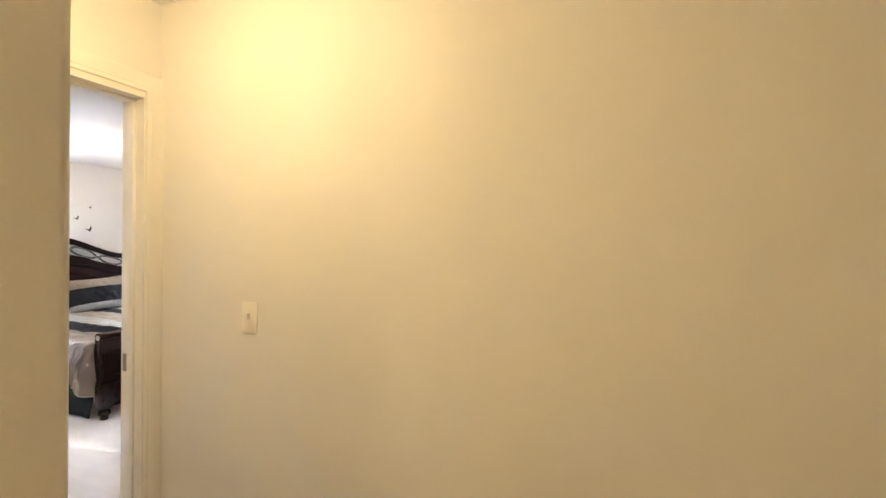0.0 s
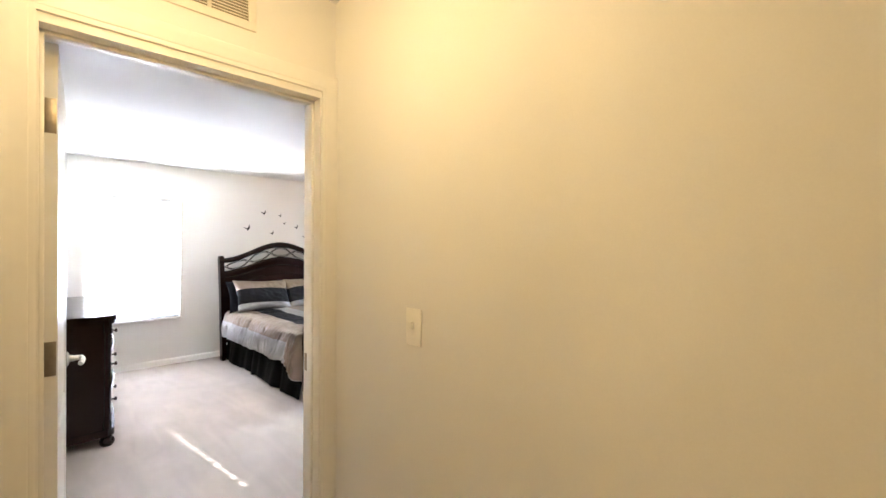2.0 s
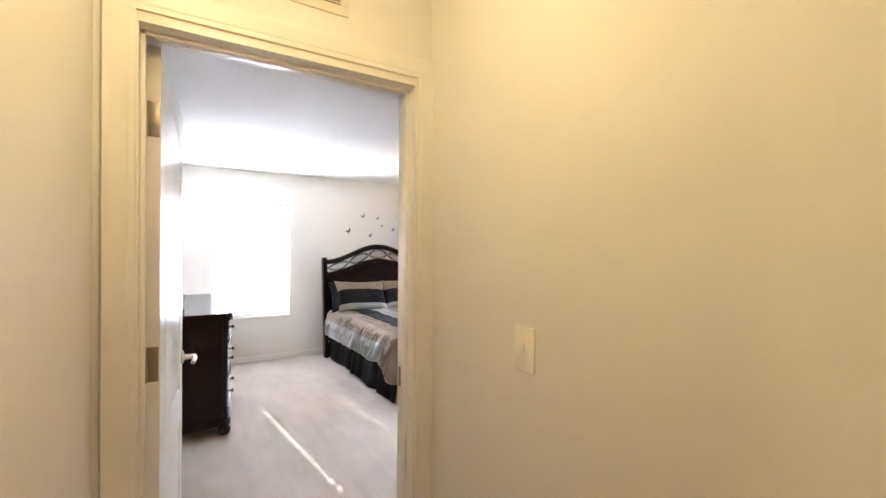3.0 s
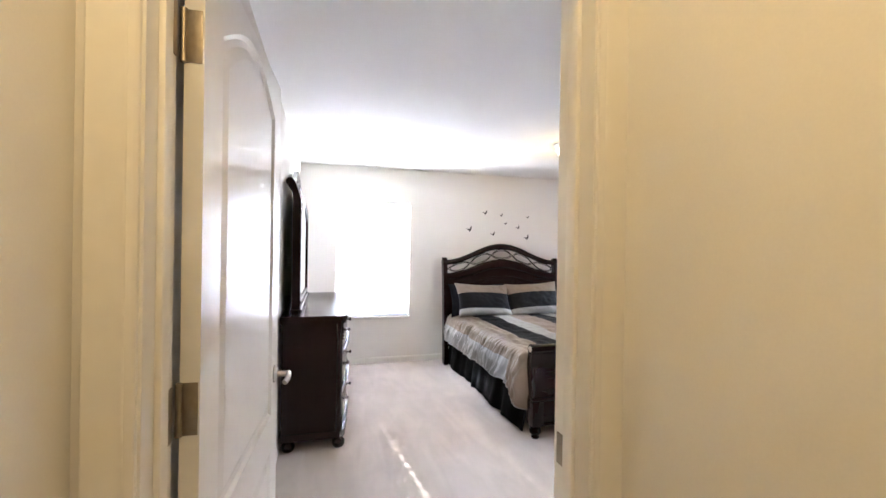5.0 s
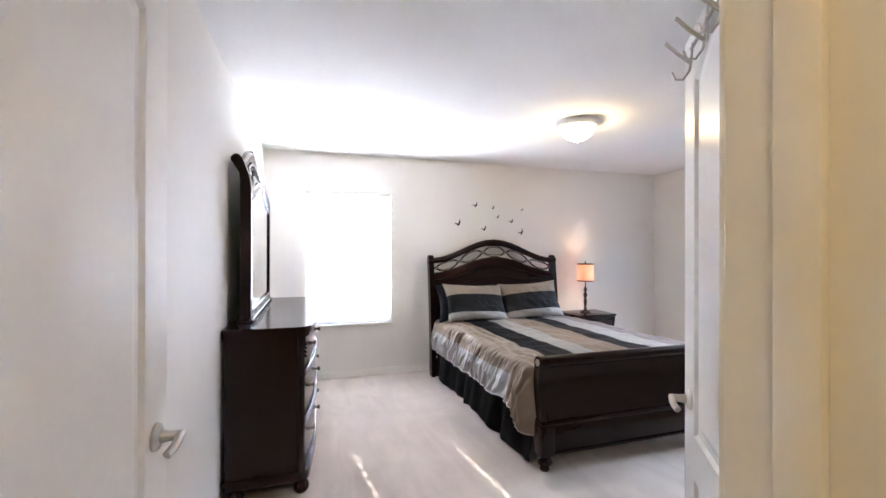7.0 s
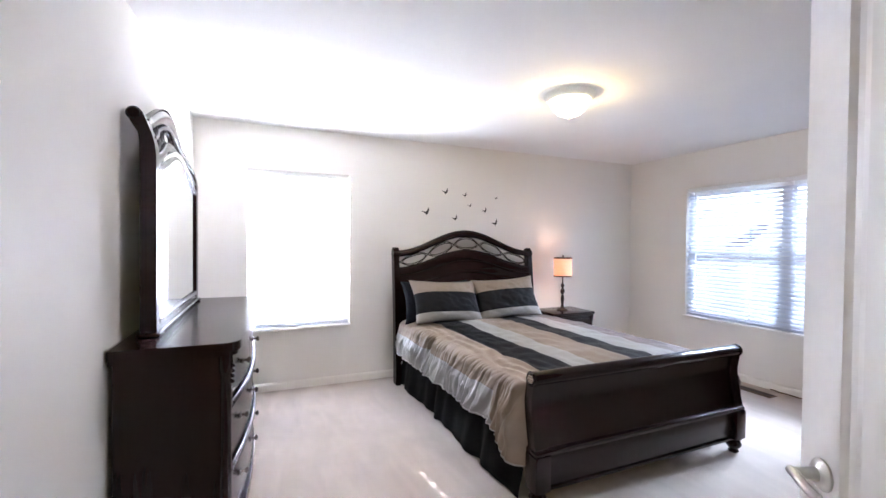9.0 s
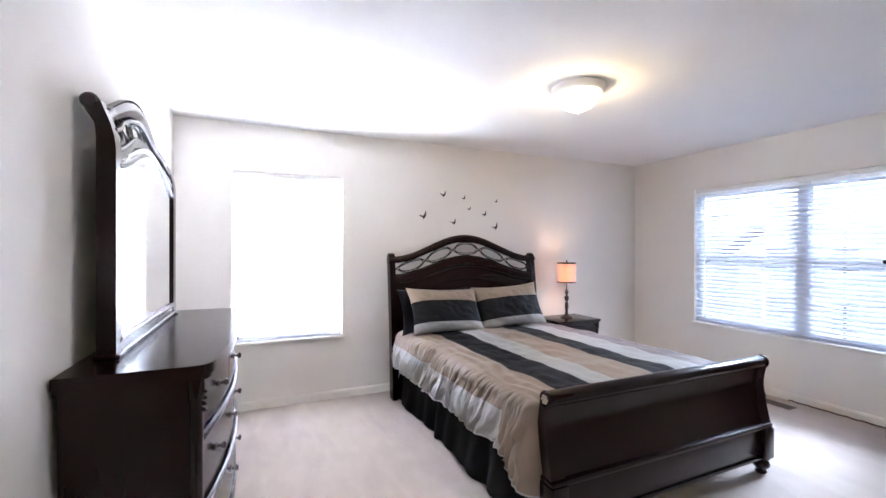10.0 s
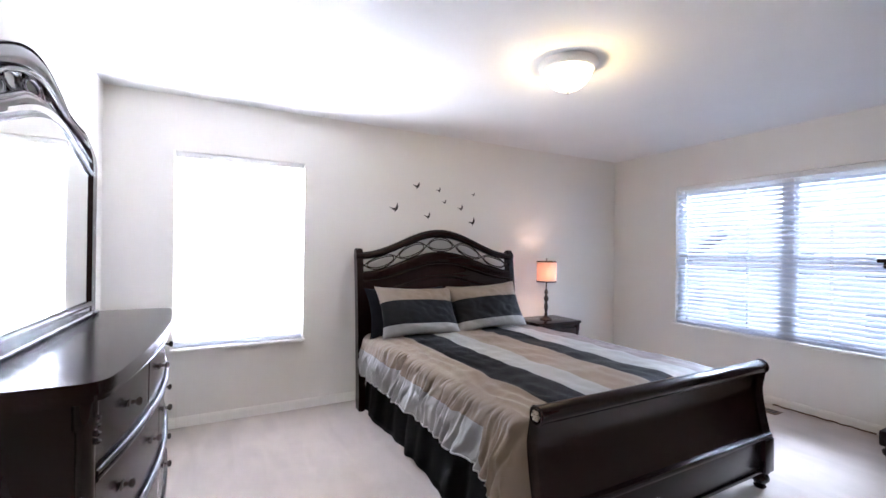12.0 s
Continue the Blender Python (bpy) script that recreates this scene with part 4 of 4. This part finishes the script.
for x0, x1 in ((MX0, MX0 + 0.070), (MX1 - 0.070, MX1)):
    zs = np.linspace(MZ + 0.012, 1.94, 22)
    bm = extrude(bmesh.new(), [(mlean(z), z) for z in zs] + [(max(0.334, 0.381 - 0.06 * max(0.0, (z - 1.82) / 0.10) ** 2), z) for z in reversed(zs)], "x", x0, x1)
    bmesh.ops.bevel(bm, geom=[e for e in bm.edges if e.calc_face_angle(0) > 0.8], offset=0.008, segments=3, affect="EDGES")
    post = part("post", bm, WOODZ, mirror)
    part("scroll", lathe(bmesh.new(), [(0.003, x0 - 0.005), (0.022, x0 - 0.004), (0.030, x0 + 0.004), (0.030, x1 - 0.004), (0.022, x1 + 0.004), (0.003, x1 + 0.005)], 0, 0.360, 1.930, 20, "x"), WOODX, post)
    part("plinth", boxes((x0 - 0.010, mlean(MZ) - 0.074, MZ + 0.0005, x1 + 0.010, mlean(MZ) + 0.016, MZ + 0.020), bevel=0.006), WOODX, post)
part("bottom_rail", mirror_rail(MX0 + 0.05, MX1 - 0.05, lambda x: MZ + 0.002, lambda x: 1.030, -0.004, 0.05, 0.010), WOODX, mirror)
part("bottom_bead", mirror_rail(MX0 + 0.068, MX1 - 0.068, lambda x: 1.003, lambda x: 1.036, 0.004, 0.02, 0.012), WOODX, mirror)
part("bottom_step", mirror_rail(MX0 + 0.068, MX1 - 0.068, lambda x: MZ + 0.002, lambda x: MZ + 0.022, 0.010, 0.02, 0.008), WOODX, mirror)


def level(a, b):
    return lambda x: a + b * march(x)


# name, lower edge, upper edge, how far proud, rounding
for name, lower, upper, proud, soft in (
        ("arch_rail", level(1.704, 0.138), level(1.768, 0.148), -0.010, 0.020),
        ("arch_bead", level(1.690, 0.137), level(1.716, 0.138), 0.003, 0.012),
        ("arch_lip", level(1.756, 0.147), level(1.776, 0.149), -0.003, 0.009),
        ("crest", level(1.846, 0.160), level(1.924, 0.178), -0.003, 0.034),
        ("crest_bead", level(1.832, 0.158), level(1.852, 0.160), 0.003, 0.009)):
    part(name, mirror_rail(MX0 + 0.062, MX1 - 0.062, lower, upper, proud, 0.045, soft), WOODX, mirror)


def fret(fn, n=40):
    """A carved bar in the opening under the crest; fn gives the place along and the height from -1 to 1."""
    pts = []
    for i in range(n + 1):
        x, v = fn(i / n)
        lo, hi = level(1.768, 0.148)(x), level(1.838, 0.159)(x)
        z = (lo + hi) / 2 + v * (hi - lo) / 2
        pts.append((x, mlean(z) - 0.026, z))
    return tube(bmesh.new(), pts, 0.0075, 7)


step = (MX1 - MX0 - 0.14) / 5
for k in range(5):
    c = MXC + (k - 2) * step
    part("fretwork_ring", fret(lambda q, c=c: (c + 0.082 * math.cos(2 * math.pi * q), 0.86 * math.sin(2 * math.pi * q)), 26), WOODX, mirror)
for g in (-1, 1):
    part("fretwork_wave", fret(lambda q, g=g: (MXC + (q - 0.5) * 5 * step, g * math.tanh(2.2 * math.cos(math.pi * (q - 0.5) * 5))), 90), WOODX, mirror)
zs_top = [(x, level(1.735, 0.140)(x)) for x in np.linspace(MX0 + 0.06, MX1 - 0.06, 24)]
bm = bmesh.new()
rings(bm, [[(x, 0.431, 1.01), (x, 0.431, z), (x, 0.425, z), (x, 0.425, 1.01)] for x, z in zs_top])
part("glass", bm, MIRROR, mirror, "clear silvered mirror glass", smooth=False)
bm = bmesh.new()
rings(bm, [[(x, 0.423, 1.0), (x, 0.423, z), (x, 0.405, z), (x, 0.405, 1.0)] for x, z in zs_top])
part("back_board", bm, WOODX, mirror, smooth=False)

# ---- bedside ----
NX, NY0, NY1, NZ = -5.70, 3.80, 4.365, 0.612
stand = thing("nightstand", "dark espresso nightstand with two drawers beside the bed", "nightstand", pose(0, 0, 0))
part("top", boxes((-6.12, NY0, NZ - 0.028, NX, NY1, NZ), bevel=0.009), WOODY, stand)
part("top_moulding", boxes((-6.12, NY0 + 0.012, NZ - 0.048, NX - 0.012, NY1 - 0.012, NZ - 0.027), bevel=0.006), WOODY, stand)
part("body", boxes((-6.115, NY0 + 0.025, 0.09, NX - 0.03, NY1 - 0.025, NZ - 0.045), bevel=0.004), WOODZ, stand)
part("base", boxes((-6.118, NY0 + 0.01, 0.065, NX - 0.012, NY1 - 0.01, 0.105), bevel=0.010), WOODY, stand)
for z0, z1 in ((0.36, 0.545), (0.13, 0.33)):
    dr = part("drawer", boxes((NX - 0.035, NY0 + 0.055, z0, NX - 0.015, NY1 - 0.055, z1), bevel=0.005), WOODY, stand)
    yk = (NY0 + NY1) / 2
    part("knob", lathe(bmesh.new(), [(0.003, 0.0), (0.008, 0.003), (0.006, 0.014), (0.014, 0.020), (0.016, 0.027), (0.002, 0.034)], NX - 0.016, yk, (z0 + z1) / 2, 14, "x"), BRONZE, dr, "bronze knob")
for y in (NY0 + 0.03, NY1 - 0.03):
    part("corner_post", lathe(bmesh.new(), [(0.003, 0.10), (0.024, 0.10), (0.024, 0.15), (0.018, 0.16), (0.018, 0.50), (0.024, 0.51), (0.026, 0.565), (0.003, 0.566)], NX - 0.035, y, 0, 14), WOODZ, stand)
    for x in (-6.08, NX - 0.045):
        part("bun_foot", lathe(bmesh.new(), [(0.004, 0.0), (0.024, 0.0), (0.034, 0.014), (0.036, 0.03), (0.024, 0.05), (0.030, 0.066), (0.004, 0.068)], x, y, 0, 16), WOODZ, stand)

tl = thing("table_lamp", "table lamp with dark turned base and lit linen drum shade", "table lamp", pose(LAMP[0], LAMP[1], NZ))
part("base", lathe(bmesh.new(), [(0.004, 0.0), (0.062, 0.0), (0.064, 0.010), (0.052, 0.018), (0.040, 0.024), (0.024, 0.034), (0.014, 0.052), (0.020, 0.062), (0.012, 0.074), (0.016, 0.10), (0.021, 0.135), (0.016, 0.17), (0.010, 0.185), (0.018, 0.20), (0.026, 0.222), (0.018, 0.245), (0.009, 0.26), (0.016, 0.275), (0.022, 0.29), (0.012, 0.31), (0.007, 0.33), (0.007, 0.40), (0.002, 0.402)], seg=22), IRON, tl, "dark bronze turned stem")
r = 0.100
sh = part("shade", rings(bmesh.new(), [[(rr * math.cos(a), rr * math.sin(a), z) for a in np.linspace(0, 2 * math.pi, 40, endpoint=False)] for rr, z in ((r, 0.396), (r, 0.61), (r - 0.002, 0.61), (r - 0.002, 0.396), (r, 0.396))], caps=False), SHADE, tl, "lit pinkish linen drum shade")
for z in (0.392, 0.60):
    part("shade_trim", rings(bmesh.new(), [[(rr * math.cos(a), rr * math.sin(a), zz) for a in np.linspace(0, 2 * math.pi, 40, endpoint=False)] for rr, zz in ((r + 0.003, z), (r + 0.003, z + 0.014), (r - 0.004, z + 0.014), (r - 0.004, z), (r + 0.003, z))], caps=False), IRON, sh, "dark trim band")
part("finial", lathe(bmesh.new(), [(0.003, 0.60), (0.004, 0.612), (0.010, 0.62), (0.006, 0.63), (0.008, 0.637), (0.002, 0.644)], seg=12), IRON, tl)
for k in range(3):
    a = 2 * math.pi * k / 3
    part("spider", tube(bmesh.new(), [(0, 0, 0.602), (r * math.cos(a), r * math.sin(a), 0.602)], 0.002, 5), IRON, tl)

# ---- chest by the wide window ----
chest = thing("chest_of_drawers", "tall dark espresso chest beside the wide window", "chest", pose(0, 0, 0))
CX0, CX1, CY = -3.60, -2.68, 4.93
part("top", boxes((CX0 - 0.045, CY - 0.03, 1.275, CX1 + 0.045, YR - 0.02, 1.305), bevel=0.010), WOODX, chest)
part("top_moulding", boxes((CX0 - 0.02, CY - 0.012, 1.235, CX1 + 0.02, YR - 0.022, 1.277), bevel=0.012), WOODX, chest)
part("body", boxes((CX0, CY + 0.01, 0.10, CX1, YR - 0.025, 1.24), bevel=0.004), WOODZ, chest)
part("base", boxes((CX0 - 0.03, CY - 0.02, 0.07, CX1 + 0.03, YR - 0.022, 0.17), bevel=0.012), WOODX, chest)
for i in range(5):
    z0 = 0.19 + i * 0.208
    dr = part("drawer", boxes((CX0 + 0.05, CY - 0.01, z0, CX1 - 0.05, CY + 0.012, z0 + 0.188), bevel=0.005), WOODX, chest)
    for x in (CX0 + 0.25, CX1 - 0.25):
        part("knob", lathe(bmesh.new(), [(0.003, 0.0), (0.008, -0.003), (0.006, -0.014), (0.016, -0.024), (0.002, -0.034)], x, CY - 0.009, z0 + 0.095, 14, "y"), BRONZE, dr, "bronze knob")
for x in (CX0 + 0.02, CX1 - 0.02):
    for y in (CY + 0.03, YR - 0.07):
        part("bun_foot", lathe(bmesh.new(), [(0.004, 0.0), (0.030, 0.0), (0.042, 0.014), (0.046, 0.034), (0.028, 0.056), (0.036, 0.07), (0.004, 0.072)], x, y, 0, 18), WOODZ, chest)

# ---- small things on wall and floor ----


def decal(y, z, s, turn):
    """A flat dark wall sticker: two strokes spread from a small middle."""
    pts = ((-0.50, 0.16), (-0.22, 0.08), (-0.02, 0.02), (0.10, 0.10), (0.30, 0.50), (0.34, 0.14), (0.26, -0.06), (0.12, -0.22), (-0.06, -0.36), (-0.02, -0.20), (-0.16, -0.10))
    bm = bmesh.new()
    c, k = math.cos(turn), math.sin(turn)
    extrude(bm, [(y + s * (a * c - b * k), z + s * (a * k + b * c)) for a, b in pts], "x", XW + 0.0005, XW + 0.002)
    return tagged(mesh_object("wall_decal", bm, DECAL, False), "small black winged wall sticker above the headboard", "wall decal", "stickers above the headboard")


for y, z, s, t in ((2.447, 1.706, 0.105, 0.1), (2.667, 1.931, 0.085, 0.0), (2.90, 1.907, 0.062, 0.15), (2.964, 1.796, 0.055, 0.05), (2.783, 1.649, 0.082, 0.1), (3.149, 1.746, 0.075, 0.2), (3.293, 1.891, 0.048, 0.1), (3.283, 1.611, 0.098, 0.2)):
    decal(y, z, s, t)

reg = thing("floor_register", "brown slotted metal register in the carpet by the window wall", "floor vent", pose(-4.45, 5.15, 0.0))
part("plate", boxes((-0.16, -0.06, 0.0005, 0.16, 0.06, 0.006), bevel=0.002), REGISTER, reg)
# no openings: raised black bars carry the shade of the slots as colour
for i in range(10):
    part("slot", boxes((-0.14 + i * 0.029, -0.042, 0.0058, -0.122 + i * 0.029, 0.042, 0.0068)), DECAL, reg)
# thin, slightly wavy brown tube along the foot of the window wall
cable = tagged(mesh_object("cable", tube(bmesh.new(), [(-4.42 + i * 0.02, YR - 0.022 + 0.004 * math.sin(i * 1.3), 0.008 + 0.002 * math.sin(i)) for i in range(34)], 0.006, 7), REGISTER), "thin brown line along the baseboard under the window", "cable")
